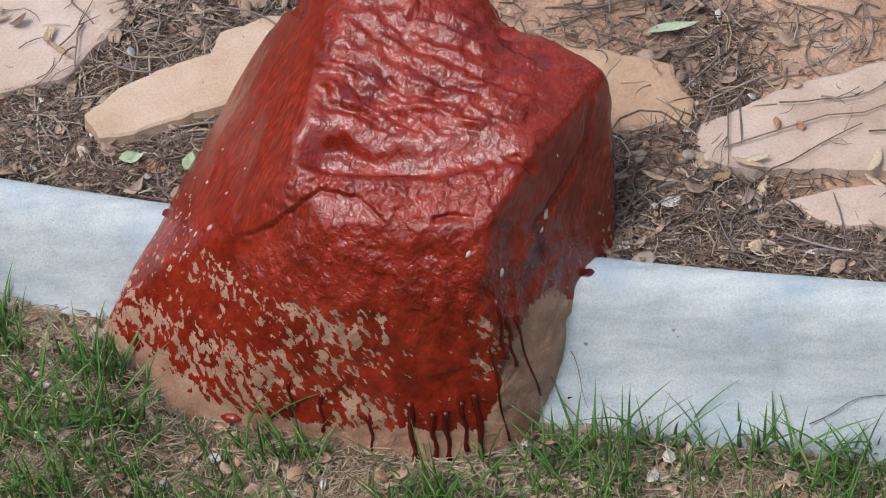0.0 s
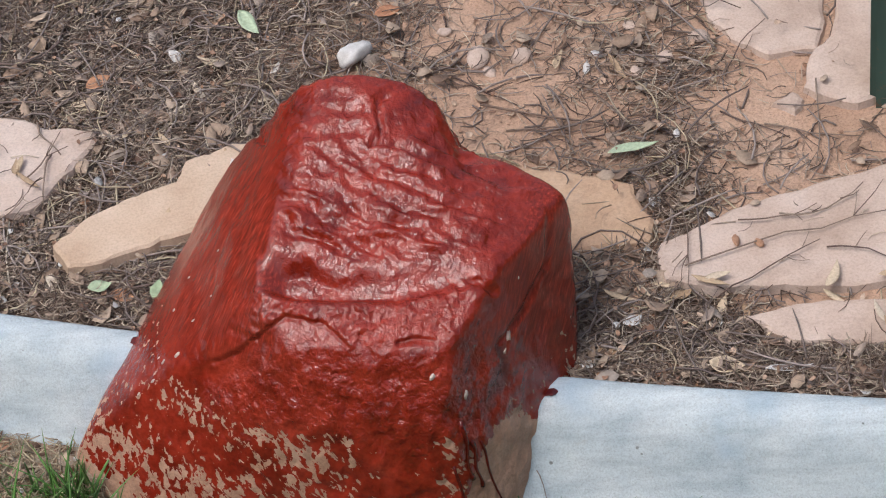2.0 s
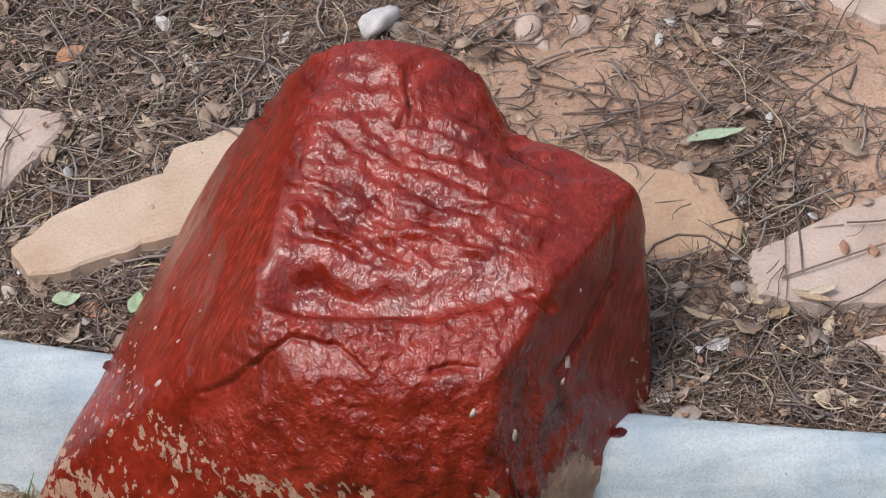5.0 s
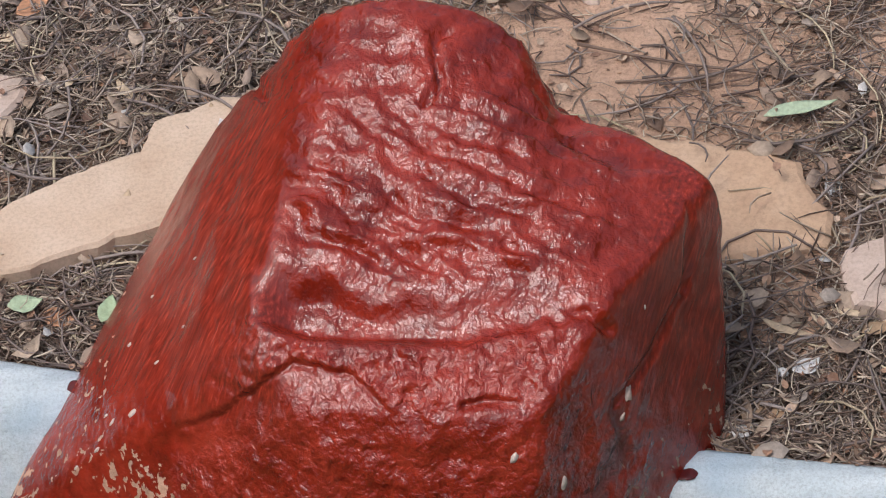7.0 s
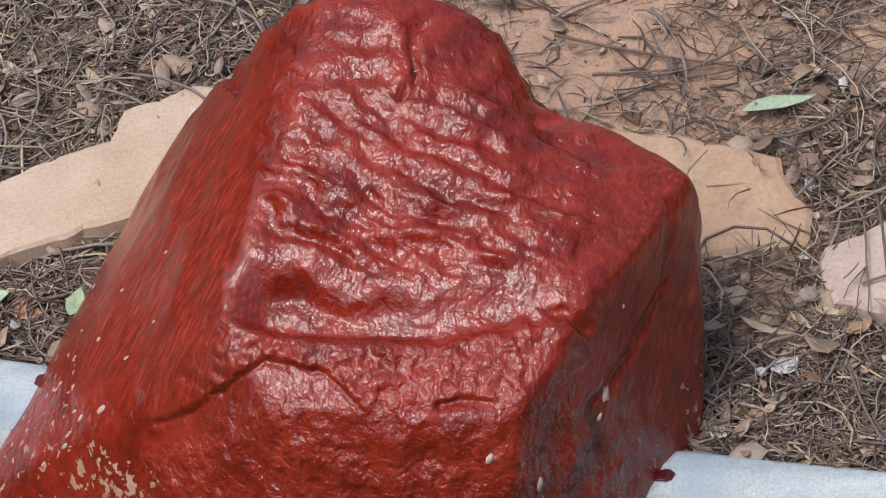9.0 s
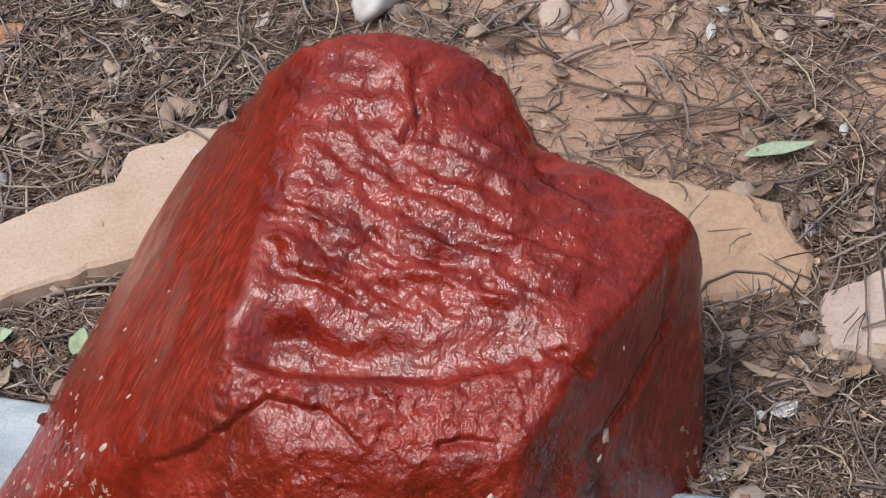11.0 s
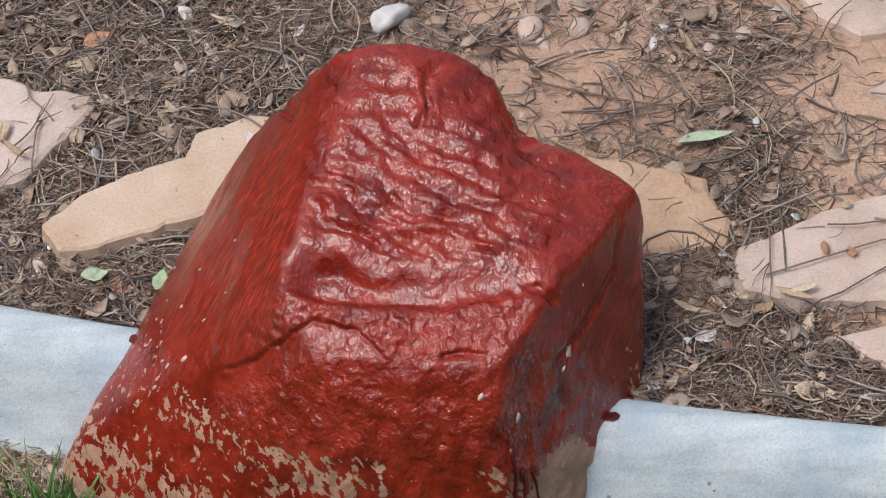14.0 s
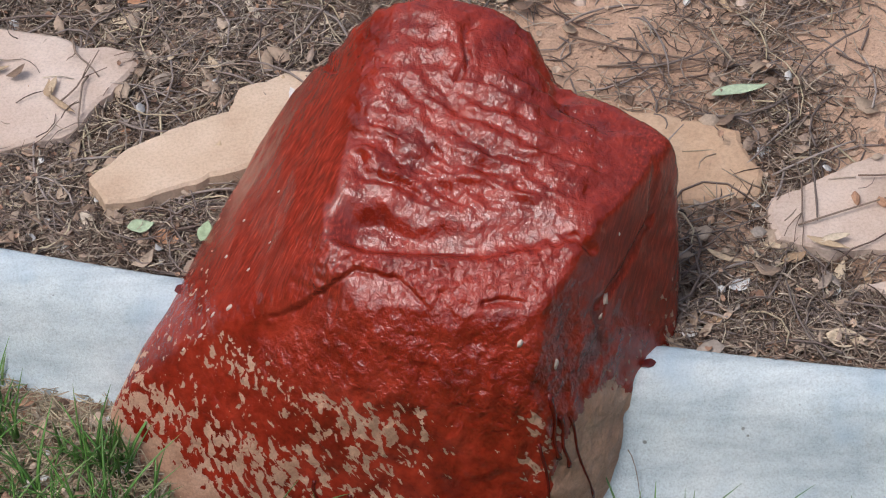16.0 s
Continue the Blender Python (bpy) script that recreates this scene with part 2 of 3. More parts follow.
def n3(x, y, z, s):
    return noise.noise(Vector((x * s, y * s, z * s)))


def kerb_y(x):
    """Plan line of the kerb's back edge: a slight bend, straight further out."""
    k = max(-0.9, min(0.9, x))
    return -0.009 - 0.245 * k + 0.06 * k * k + (x - k) * (-0.245 + 0.12 * k)


def soil_z(x, y):
    return 0.007 * n3(x, y, 0.3, 6) + 0.004 * n3(x, y, 1.7, 22)


def lawn_z(x, y):
    return -0.135 + 0.042 * max(0.0, min(1.0, (-0.33 - x) / 0.08)) * max(0.0, min(1.0, (0.75 - kerb_y(x) + y) / 0.5)) * max(0.0, min(1.0, (x + 1.6) / 0.8)) + 0.010 * n3(x, y, 2.3, 7) + 0.004 * n3(x, y, 0.7, 25)


def ground_z(x, y):
    d = y - kerb_y(x)
    s = max(0.0, min(1.0, (d + 0.075) / 0.04))
    near = max(0.0, 1.0 - 0.2 * max(0.0, abs(x) - 2, abs(y) - 2))
    return near * ((1 - s) * lawn_z(x, y) + s * soil_z(x, y)) + (1 - near) * -0.135 * (1 - s)


def humus_at(x, y):
    """How much dark plant litter lies on the soil: most beside the kerb and over the west side."""
    d = y - kerb_y(x)
    if d < -0.05:
        return 0.4
    near = math.exp(-(d / 0.13) ** 2)
    west = 1 / (1 + math.exp(max(-50, min(50, (x + 0.10 - 0.1 * (y - 0.3)) / 0.06))))
    east = 0.32 * math.exp(-((x - 0.33) / 0.09) ** 2)
    return max(0.0, min(1.0, 0.05 + 0.85 * near + 0.58 * west + east + 0.22 * n3(x, y, 4.4, 7) + 0.22 * n3(x, y, 2.2, 17)))


# ---- ground ----
def axis(lo, hi, step, far):
    mid = list(np.arange(lo, hi + 1e-9, step))
    out, d = [], step
    while d < far:
        d *= 1.18
        out.append(d)
    return [lo - v for v in reversed(out)] + mid + [hi + v for v in out]


def build_ground():
    xs, ys = axis(-0.8, 0.85, 0.011, 400), axis(-0.55, 0.95, 0.011, 400)
    verts = [(x, y, ground_z(x, y)) for y in ys for x in xs]
    w = len(xs)
    faces = [(j * w + i, j * w + i + 1, (j + 1) * w + i + 1, (j + 1) * w + i) for j in range(len(ys) - 1) for i in range(w - 1)]
    me = mesh_of("ground", verts, faces, ground_material())
    a = me.attributes.new("humus", "FLOAT", "POINT")
    a.data.foreach_set("value", np.array([humus_at(v[0], v[1]) for v in verts], np.float32))
    a = me.attributes.new("lawn", "FLOAT", "POINT")
    a.data.foreach_set("value", np.array([max(0.0, min(1.0, (kerb_y(v[0]) - v[1] - 0.30) / 0.15)) for v in verts], np.float32))
    thing("ground", me, "sandy orange soil with dark plant litter behind the kerb and thin lawn soil below it", "ground", kind="structure")


build_ground()


def build_screen(name, turn, label):
    """An unseen leafy screen, added on one side to darken the paint's reflections."""
    m, n, l, b = material("dark_screen_green", 0.8)
    l.new(ramp(n, l, noise_tex(n, l, 6, 6, 0.7), [(0.35, (0.02, 0.03, 0.012)), (0.6, (0.06, 0.09, 0.03)), (0.8, (0.12, 0.15, 0.06))]), b.inputs["Base Color"])
    bm = bmesh.new()
    bmesh.ops.create_grid(bm, x_segments=120, y_segments=30, size=0.5)
    for v in bm.verts:
        x, z = v.co.x * 24, (v.co.y + 0.5) * 3.4
        v.co = (x, -5.5 + 0.5 * n3(x, 0, z, 0.9) + 0.25 * n3(x, 1, z, 3) - 0.5 * max(0, z - 2.4), z - 0.14 + 0.2 * n3(x, 2, z, 1.5) * (z > 0.2))
    back = bmesh.ops.extrude_face_region(bm, geom=bm.faces[:])
    for g in back["geom"]:
        if isinstance(g, bmesh.types.BMVert):
            g.co.y -= 0.8
    bmesh.ops.recalc_face_normals(bm, faces=bm.faces)
    me = bpy.data.meshes.new(name)
    bm.to_mesh(me)
    bm.free()
    me.materials.append(m)
    thing(name, me, label, "hedge", kind="structure").matrix_world = pose(0, 0, 0, 0, 0, turn)


# added out of view: dark surroundings for the glossy boulder to reflect
build_screen("unseen_screen_south", 0, "unseen dark green screen added south to darken the paint's reflections")
build_screen("unseen_screen_east", 90, "unseen dark green screen added east to darken the paint's reflections")
build_screen("unseen_screen_west", -90, "unseen dark green screen added west to match the east one")


def build_kerb(name, x0, x1, label):
    """Rolled concrete kerb: rounded top, a steep middle, a flared toe."""
    profile = [(0.004, -0.10), (0.0, -0.02), (0.003, 0.006), (0.012, 0.015), (0.028, 0.017), (0.046, 0.010), (0.062, -0.006), (0.076, -0.030),
               (0.090, -0.058), (0.104, -0.082), (0.120, -0.102), (0.138, -0.118), (0.152, -0.130), (0.156, -0.19)]
    xs = [x0 + (x1 - x0) * (k / 160) ** 1.6 for k in range(161)]
    verts, faces, w = [], [], len(profile)
    for k, x_back in enumerate(xs):
        x = x_back
        s = (kerb_y(x + 0.01) - kerb_y(x - 0.01)) / 0.02
        nx, ny = s / math.hypot(1, s), -1 / math.hypot(1, s)
        for d, z in profile:
            x = x_back + (-0.4 * d if x0 > 0 and k < 40 else 0) * (1 - k / 40)
            e = 0.0018 * n3(x, d, z, 14) + 0.0009 * n3(x, d * 3, z, 60)
            verts.append((x + nx * (d + e), kerb_y(x) + ny * (d + e), z + e + 0.002 * n3(x, 0, 0, 5)))
    for i in range(160):
        for j in range(w - 1):
            faces.append((i * w + j, (i + 1) * w + j, (i + 1) * w + j + 1, i * w + j + 1))
    faces.append(tuple(range(w)))
    faces.append(tuple(reversed(range(160 * w, 161 * w))))
    me = mesh_of(name, verts, faces, CONCRETE)
    thing(name, me, label, "kerb", kind="structure")


build_kerb("kerb_east", 0.145, 3.4, "pale grey rolled concrete kerb beside the painted boulder")
build_kerb("kerb_west", -0.20, -3.4, "pale grey rolled concrete kerb with faint blue stains")


def kerb_top(x, y):
    d = kerb_y(x) - y
    prof = [(0, 0.0), (0.012, 0.015), (0.028, 0.017), (0.046, 0.010), (0.062, -0.006), (0.076, -0.030), (0.090, -0.058), (0.104, -0.082), (0.120, -0.102), (0.152, -0.130), (0.3, -0.135)]
    return float(np.interp(d, [a for a, _ in prof], [b for _, b in prof]))


def rest_z(x, y):
    """The height on which a loose thing lies."""
    d = kerb_y(x) - y
    if 0 < d < 0.155:
        return max(kerb_top(x, y), ground_z(x, y))
    return SLAB_TOP if in_slab(x, y) else ground_z(x, y)


# ---- sandstone slabs ----
def slab_mesh(outline, top, thick, mat, seed, rough=0.006):
    rng = random.Random(seed)
    pts = [Vector(p) for p in outline]
    for level in range(3):
        out = []
        for a, b in zip(pts, pts[1:] + pts[:1]):
            d = b - a
            nrm = Vector((-d.y, d.x)).normalized() if d.length > 1e-6 else Vector((0, 0))
            out += [a, (a + b) / 2 + nrm * rng.uniform(-1, 1) * min(rough, d.length * 0.16) * 0.6 ** level]
        pts = out
    c = sum(pts, Vector((0, 0))) / len(pts)
    bm = bmesh.new()
    rings = []
    for inset, z in ((0.0, top - thick), (-0.002, top - thick * 0.5), (0.001, top - 0.003), (0.006, top), (0.02, top + 0.001)):
        ring = []
        for p in pts:
            q = p + (c - p).normalized() * inset
            ring.append(bm.verts.new((q.x, q.y, z + (0.002 * n3(q.x, q.y, seed, 30) if z > top - 0.01 else 0.004 * n3(q.x, q.y, seed, 50)))))
        rings.append(ring)
    k = len(pts)
    for a, b in zip(rings, rings[1:]):
        for i in range(k):
            bm.faces.new((a[i], a[(i + 1) % k], b[(i + 1) % k], b[i]))
    bmesh.ops.triangulate(bm, faces=[bm.faces.new(rings[-1])])
    bmesh.ops.recalc_face_normals(bm, faces=bm.faces)
    me = bpy.data.meshes.new("slab")
    bm.to_mesh(me)
    bm.free()
    me.materials.append(mat)
    return me


def slab(label, outline, top, thick, mat, seed, rough=0.006):
    return thing("stone_slab", slab_mesh(outline, top, thick, mat, seed, rough), label, "stone slab", "flat stones on the soil")


SLABS = []


def lay(label, outline, top, thick, mat, seed, rough=0.006):
    SLABS.append(outline)
    return slab(label, outline, top, thick, mat, seed, rough)


lay("long buff sandstone slab with a notched edge lying behind the kerb",
    [(-.432, .212), (-.40, .245), (-.347, .278), (-.315, .292), (-.272, .302), (-.267, .338), (-.21, .361), (-.12, .36), (-.12, .26), (-.267, .21), (-.33, .19), (-.412, .172)], .026, .045, BUFF, 3)
lay("pale pink flat sandstone slab strewn with small twigs",
    [(-.72, .50), (-.489, .448), (-.446, .425), (-.384, .412), (-.40, .368), (-.43, .33), (-.467, .284), (-.72, .22)], .016, .035, SANDSTONE, 5)
lay("dusty orange sandstone slab half sunk in the soil",
    [(.02, .31), (.119, .302), (.191, .282), (.281, .245), (.302, .184), (.293, .149), (.202, .138), (.05, .15)], .009, .03, DUSTY, 7)
lay("broad pink sandstone slab with twigs and crumbs on it",
    [(.80, .29), (.553, .224), (.44, .198), (.359, .163), (.305, .138), (.306, .077), (.361, .057), (.529, .041), (.80, .06)], .016, .035, SANDSTONE, 9)
lay("pink sandstone slab partly covered by dry litter",
    [(.39, .012), (.45, .026), (.60, .026), (.80, .0), (.80, -.07), (.55, -.045), (.44, -.03)], .010, .03, SANDSTONE, 11)
lay("thin pink sandstone slab with a broken corner",
    [(.37, .66), (.398, .529), (.424, .485), (.468, .449), (.53, .452), (.545, .52), (.56, .68)], .009, .03, SANDSTONE, 13)
lay("pale sandstone slab beside the green post",
    [(.57, .62), (.548, .47), (.512, .419), (.504, .381), (.568, .344), (.72, .40), (.72, .62)], .015, .04, SANDSTONE, 15)
lay("small pale broken stone flake on the soil", [(.463, .363), (.491, .381), (.503, .366), (.49, .345)], .010, .02, SANDSTONE, 17, 0.003)


def in_slab(x, y):
    for poly in SLABS:
        inside = False
        for (ax, ay), (bx, by) in zip(poly, poly[1:] + poly[:1]):
            if (ay > y) != (by > y) and x < (bx - ax) * (y - ay) / (by - ay) + ax:
                inside = not inside
        if inside:
            return True
    return False


SLAB_TOP = 0.018


# ---- boulder ----
CORE = np.array((-0.07, 0.03, 0.04))
CORNERS = [  # corners of the boulder's facets, foot to peak
    (-.44, -.06, -.15), (-.34, -.135, -.16), (-.147, -.195, -.17), (-.045, -.232, -.17), (.06, -.228, -.17), (.108, -.160, -.17), (.188, -.044, -.13), (.192, -.036, .0), (.152, -.104, -.01),
    (-.405, -.03, -.06), (-.30, .06, .035), (-.264, .14, .068), (-.236, .185, .10), (-.195, .21, .15), (-.163, .19, .20), (-.129, .158, .27),
    (-.137, .02, .245), (-.087, .16, .312), (-.036, .15, .332), (.023, .146, .312), (.068, .124, .27), (.120, .074, .209), (.197, .034, .221), (.203, .027, .155), (.199, .012, .10),
    (-.155, -.068, .19), (-.02, -.092, .192), (.099, -.084, .206), (.055, -.142, .170), (-.03, -.136, .171), (-.13, -.112, .167), (-.03, -.162, .128), (.047, -.166, .126), (-.12, -.138, .122), (-.03, -.180, .09), (.045, -.182, .09), (-.13, -.152, .09), (-.20, -.120, .07), (.08, .25, -.08), (-.24, .25, -.08)]


def sphere_mesh(level):
    bm = bmesh.new()
    bmesh.ops.create_icosphere(bm, subdivisions=level, radius=1)
    v = np.array([q.co[:] for q in bm.verts])
    f = [tuple(q.index for q in p.verts) for p in bm.faces]
    bm.free()
    return v / np.linalg.norm(v, axis=1)[:, None], f


def hull_planes(corners):
    bm = bmesh.new()
    for c in corners:
        bm.verts.new(c)
    bmesh.ops.convex_hull(bm, input=bm.verts)
    bm.normal_update()
    out = []
    for f in bm.faces:
        d = f.normal.dot(f.verts[0].co)
        if f.calc_area() > 1e-6:
            out.append((*(f.normal * (1 if d > 0 else -1)), abs(d)))
    bm.free()
    return np.array(out)


def fractal(p, s, octaves=3):
    return np.array([sum(noise.noise(Vector(q) * s * 2 ** k) / 2 ** k for k in range(octaves)) for q in p])


def smooth(a, b, v):
    k = np.clip((v - a) / (b - a), 0, 1)
    return k * k * (3 - 2 * k)


def groove(p, pts, width):
    """1 on a broken line over the face that slants up and north, falling to 0 at width; pts are (x, height along that face)."""
    best, q = np.full(len(p), 9.0), np.stack([p[:, 0], 0.69 * p[:, 1] + 0.72 * p[:, 2]], 1)
    for a, b in zip(pts, pts[1:]):
        a, b = np.array(a), np.array(b)
        k = np.clip(((q - a) @ (b - a)) / ((b - a) @ (b - a)), 0, 1)
        best = np.minimum(best, np.linalg.norm(q - a - k[:, None] * (b - a), axis=1))
    return 1 - smooth(0, width, best)


def ball(p, c, r):
    return np.exp(-(((p - np.array(c)) / np.array(r)) ** 2).sum(1))


def build_boulder():
    u, faces = sphere_mesh(7)
    u = u + 0.7 * np.array((0, -0.72, 0.69))  # finer on the south and upper sides
    u /= np.linalg.norm(u, axis=1)[:, None]
    corners = np.array(CORNERS)
    rise = np.clip(0.69 * corners[:, 1] + 0.72 * corners[:, 2] - .09, 0, None) * (corners[:, 2] > .06)
    corners += 0.22 * rise[:, None] * np.array((0, .72, -.69))  # the upper face lies back
    planes = hull_planes(corners - CORE)
    t = (u @ planes[:, :3].T) / planes[:, 3]
    r = 1 / (np.clip(t, 0, None) ** 62).sum(1) ** (1 / 62)
    p = CORE + u * (r * 1.011)[:, None]
    x, h = p[:, 0], 0.69 * p[:, 1] + 0.72 * p[:, 2]
    high = smooth(0.12, 0.17, p[:, 2])
    # the lip of the front crest, the top of the shelf over the hollow behind it, and the stepped crack below it
    lip = np.interp(x, [-.16, -.147, -.124, -.082, -.041, 0, .029, .054, .078, .101], [.106, .100, .090, .085, .082, .078, .082, .086, .097, .081])
    shelf = np.interp(x, [-.14, -.104, -.072, -.039, 0, .05, .08, .1], [.152, .150, .134, .124, .118, .120, .125, .12])
    crack = np.interp(x, [-.318, -.268, -.223, -.191, -.172, -.153, -.131, -.108, -.084, -.068, -.049], [-.008, .007, .024, .037, .050, .061, .076, .070, .061, .048, .026])
    west = smooth(-.118, -.15, x) * smooth(.0, .05, h + 0.25 * (x + .15))
    east = smooth(.10, .14, x - 0.35 * (h - .10)) * smooth(-.02, .03, h)
    slope = high * smooth(shelf, shelf + .02, h) * smooth(-.14, -.11, x) * (1 - 0.7 * east)
    crest = smooth(crack - .004, crack + .006, h) * smooth(lip + .01, lip - .002, h) * smooth(-.22, -.15, x) * smooth(.10, .05, x) * smooth(.02, .05, h)
    front = smooth(-0.07, -0.11, p[:, 1]) * smooth(0.19, 0.14, p[:, 2])
    d = 0.0030 * fractal(p, 14) + 0.0010 * fractal(p + 3, 45, 2)
    # hollow behind the crest with a steep shelf over it
    span = smooth(-.162, -.134, x) * smooth(.112, .075, x) * high
    sunk = smooth(shelf + .004, shelf - .034, h + 0.006 * fractal(p + 15, 30, 2))
    d -= (0.018 - 0.011 * smooth(-.07, .02, x)) * span * smooth(lip, lip + .006, h) * sunk
    d += 0.0020 * span * np.exp(-((h - lip + .006) / .008) ** 2)
    d -= 0.008 * ball(p, (-.058, -.01, .23), (.022, .03, .03)) + 0.006 * ball(p, (.03, -.06, .2), (.045, .02, .03))
    d -= 0.006 * groove(p, [(.07, .092), (.096, .098), (.107, .083)], 0.008)
    d -= 0.030 * ball(p, (.098, .118, .225), (.032, .05, .05)) + 0.007 * ball(p, (.148, .085, .212), (.035, .04, .04))
    # slanting ridges that fan out over the upper face
    warp = fractal(p * np.array((.5, 1, 1)) + 9, 18, 2)
    q = h + 0.43 * x + 0.35 * x * (h - .18) + 0.015 * warp
    k = q / 0.024 + 0.5 * fractal(p * np.array((.6, 1, 1)) + 13, 9, 2)
    ridge = 1 - np.abs(2 * (k - np.floor(k)) - 1) ** 0.8
    along = np.stack([(x * .92 - h * .39) * .35, q, x * 0], 1)
    part_way = 0.25 + 0.75 * smooth(-.25, .35, fractal(along + 4, 22, 2))
    d += slope * (0.0080 * (ridge - .5) * part_way * smooth(.275, .25, h) + 0.0060 * (0.3 - np.abs(fractal(along + 5, 42, 3))) + 0.0022 * fractal(along + 2, 85, 2) + 0.0030 * (0.3 - np.abs(fractal(p + 5, 28, 3))) + 0.0022 * fractal(p + 8, 70, 3))
    d += high * smooth(.255, .27, h) * smooth(.0, -.03, x) * 0.0028 * (1 - np.abs(2 * ((h / .021) % 1) - 1))
    # pitted front face and lumpy crest
    d += front * (0.0035 * fractal(p * np.array((1, 1, .6)) + 7, 46, 2) + 0.0030 * (0.3 - np.abs(fractal(p * np.array((1, 1, .7)) + 4, 30, 2))))
    d += 0.0034 * crest * fractal(p + 6, 75, 3)
    # the stepped crack under the crest: a plate ends there and the face below lies deeper
    d -= 0.0060 * smooth(-.27, -.21, x) * smooth(-.05, -.085, x) * smooth(crack + .003, crack - .006, h) * smooth(crack - .065, crack - .015, h) * (p[:, 1] < 0)
    jag = crack + 0.005 * fractal(np.stack([x, x * 0, x * 0], 1), 38, 3)
    d -= 0.0055 * np.exp(-((h - jag) / .0026) ** 2) * smooth(-.25, -.215, x) * smooth(-.05, -.075, x) * (p[:, 1] < 0)
    d -= 0.006 * groove(p, [(-.003, .036), (.014, .039), (.034, .036)], 0.006)
    # cracks and pits near the peak and down the east face
    d -= 0.012 * groove(p, [(.002, .312), (-.01, .307), (-.006, .273), (-.02, .258)], 0.0048)
    d -= 0.010 * groove(p, [(-.158, .276), (-.149, .272)], 0.008)
    d -= 0.004 * groove(p, [(.175, .164), (.171, .134), (.169, .100)], 0.005)
    d -= 0.004 * groove(p, [(.172, .11), (.14, .059), (.106, .02), (.113, -.02)], 0.006)
    p = p + u * d[:, None]
    # how closely the paint covers: bare at the foot, blotchy low on the front, whole above
    x, z = p[:, 0], p[:, 2]
    bare = np.interp(x, [-.41, -.347, -.30, -.257, -.163, -.11, -.05, .02, .026, .048, .066, .095, .12, .134, .165],
                     [-.080, -.083, -.098, -.112, -.106, -.102, -.090, -.090, -.095, -.055, .010, .040, .032, .004, -.03])
    patchy = 0.27 * smooth(.0, -.035, z) * smooth(-.16, -.22, x) + 0.24 * ball(p, (-.25, -.08, .045), (.05, .06, .03)) + 0.33 * ball(p, (-.125, -.15, .03), (.065, .1, .06))
    patchy += 0.40 * ball(p, (-.10, -.18, -.075), (.045, .1, .03)) + 0.30 * ball(p, (.036, -.17, .04), (.014, .1, .07)) - 0.22 * ball(p, (-.02, -.18, -.02), (.045, .1, .09))
    cover = smooth(bare - 0.012, bare + 0.012, z) * (0.80 - patchy) + 0.8 * smooth(0.05, 0.12, z)
    me = mesh_of("boulder", p, faces, boulder_material())
    a = me.attributes.new("cover", "FLOAT", "POINT")
    a.data.foreach_set("value", cover.astype(np.float32))
    # centre and reach of the greyer patch, low on the east front
    dull = ball(p, (.10, -.11, .09), (.045, .06, .05)) * 0.75
    wrinkle = np.clip(0.45 + 0.35 * crest + 0.5 * front * smooth(.02, .09, z) + 0.05 * slope - 0.30 * np.maximum(west, east), 0.05, 1)
    for name, values in (("brush", np.clip(np.maximum(west, east), 0, 1)), ("dull", dull), ("wrinkle", wrinkle)):
        me.attributes.new(name, "FLOAT", "POINT").data.foreach_set("value", values.astype(np.float32))
    ob = thing("boulder", me, "large sandstone boulder coated in wet glossy red paint, its foot bare", "boulder")
    return ob, BVHTree.FromPolygons([tuple(v) for v in p], faces)


boulder, SURFACE = build_boulder()


def tube(points, radii, sides=6):
    verts, faces = [], []
    for k, (c, rad) in enumerate(zip(points, radii)):
        a, b = points[max(0, k - 1)], points[min(len(points) - 1, k + 1)]
        ax = (b - a).normalized()
        u = ax.cross(Vector((0, 0, 1)) if abs(ax.z) < 0.9 else Vector((1, 0, 0))).normalized()
        v = ax.cross(u)
        for s in range(sides):
            w = 2 * math.pi * s / sides
            verts.append(c + (u * math.cos(w) + v * math.sin(w)) * rad)
    for k in range(len(points) - 1):
        for s in range(sides):
            faces.append((k * sides + s, k * sides + (s + 1) % sides, (k + 1) * sides + (s + 1) % sides, (k + 1) * sides + s))
    faces.append(tuple(reversed(range(sides))))
    faces.append(tuple(range((len(points) - 1) * sides, len(points) * sides)))
    return verts, faces


def drip(x, z0, z1, rad, lean, seed):
    """A run of paint down the boulder's front."""
    rng, pts, rads = random.Random(seed), [], []
    for k in range(15):
        f = k / 14
        hit = SURFACE.ray_cast(Vector((x + lean * f + 0.0015 * math.sin(f * 9 + seed), -1.0, z0 + (z1 - z0) * f)), Vector((0, 1, 0)))
        if hit[0] is not None:
            pts.append(hit[0] + Vector((0, -0.0004, 0)))
            rads.append(rad * (1.15 - 0.5 * f + (0.55 if k > 12 else 0)) * rng.uniform(0.85, 1.15))
    if len(pts) > 3:
        part("drip", mesh_of("drip", *tube(pts, rads, 7), POOLED), boulder, "dark red paint run")


for k, (x, z0, z1, rad, lean) in enumerate([(-.052, -.05, -.135, .0042, 0), (-.028, -.06, -.13, .0034, .001), (-.012, -.06, -.135, .0036, 0), (.008, -.05, -.12, .0030, .002),
                                            (.024, -.04, -.14, .0044, .003), (.045, .03, -.115, .0016, .012), (.066, .05, -.02, .0024, .006), (.075, .04, -.09, .0017, .022),
                                            (-.155, -.06, -.115, .0022, 0), (-.19, -.05, -.10, .002, 0), (-.10, -.08, -.14, .0022, 0), (.058, .08, .0, .0026, .004)]):
    drip(x, z0, z1, rad, lean, k)


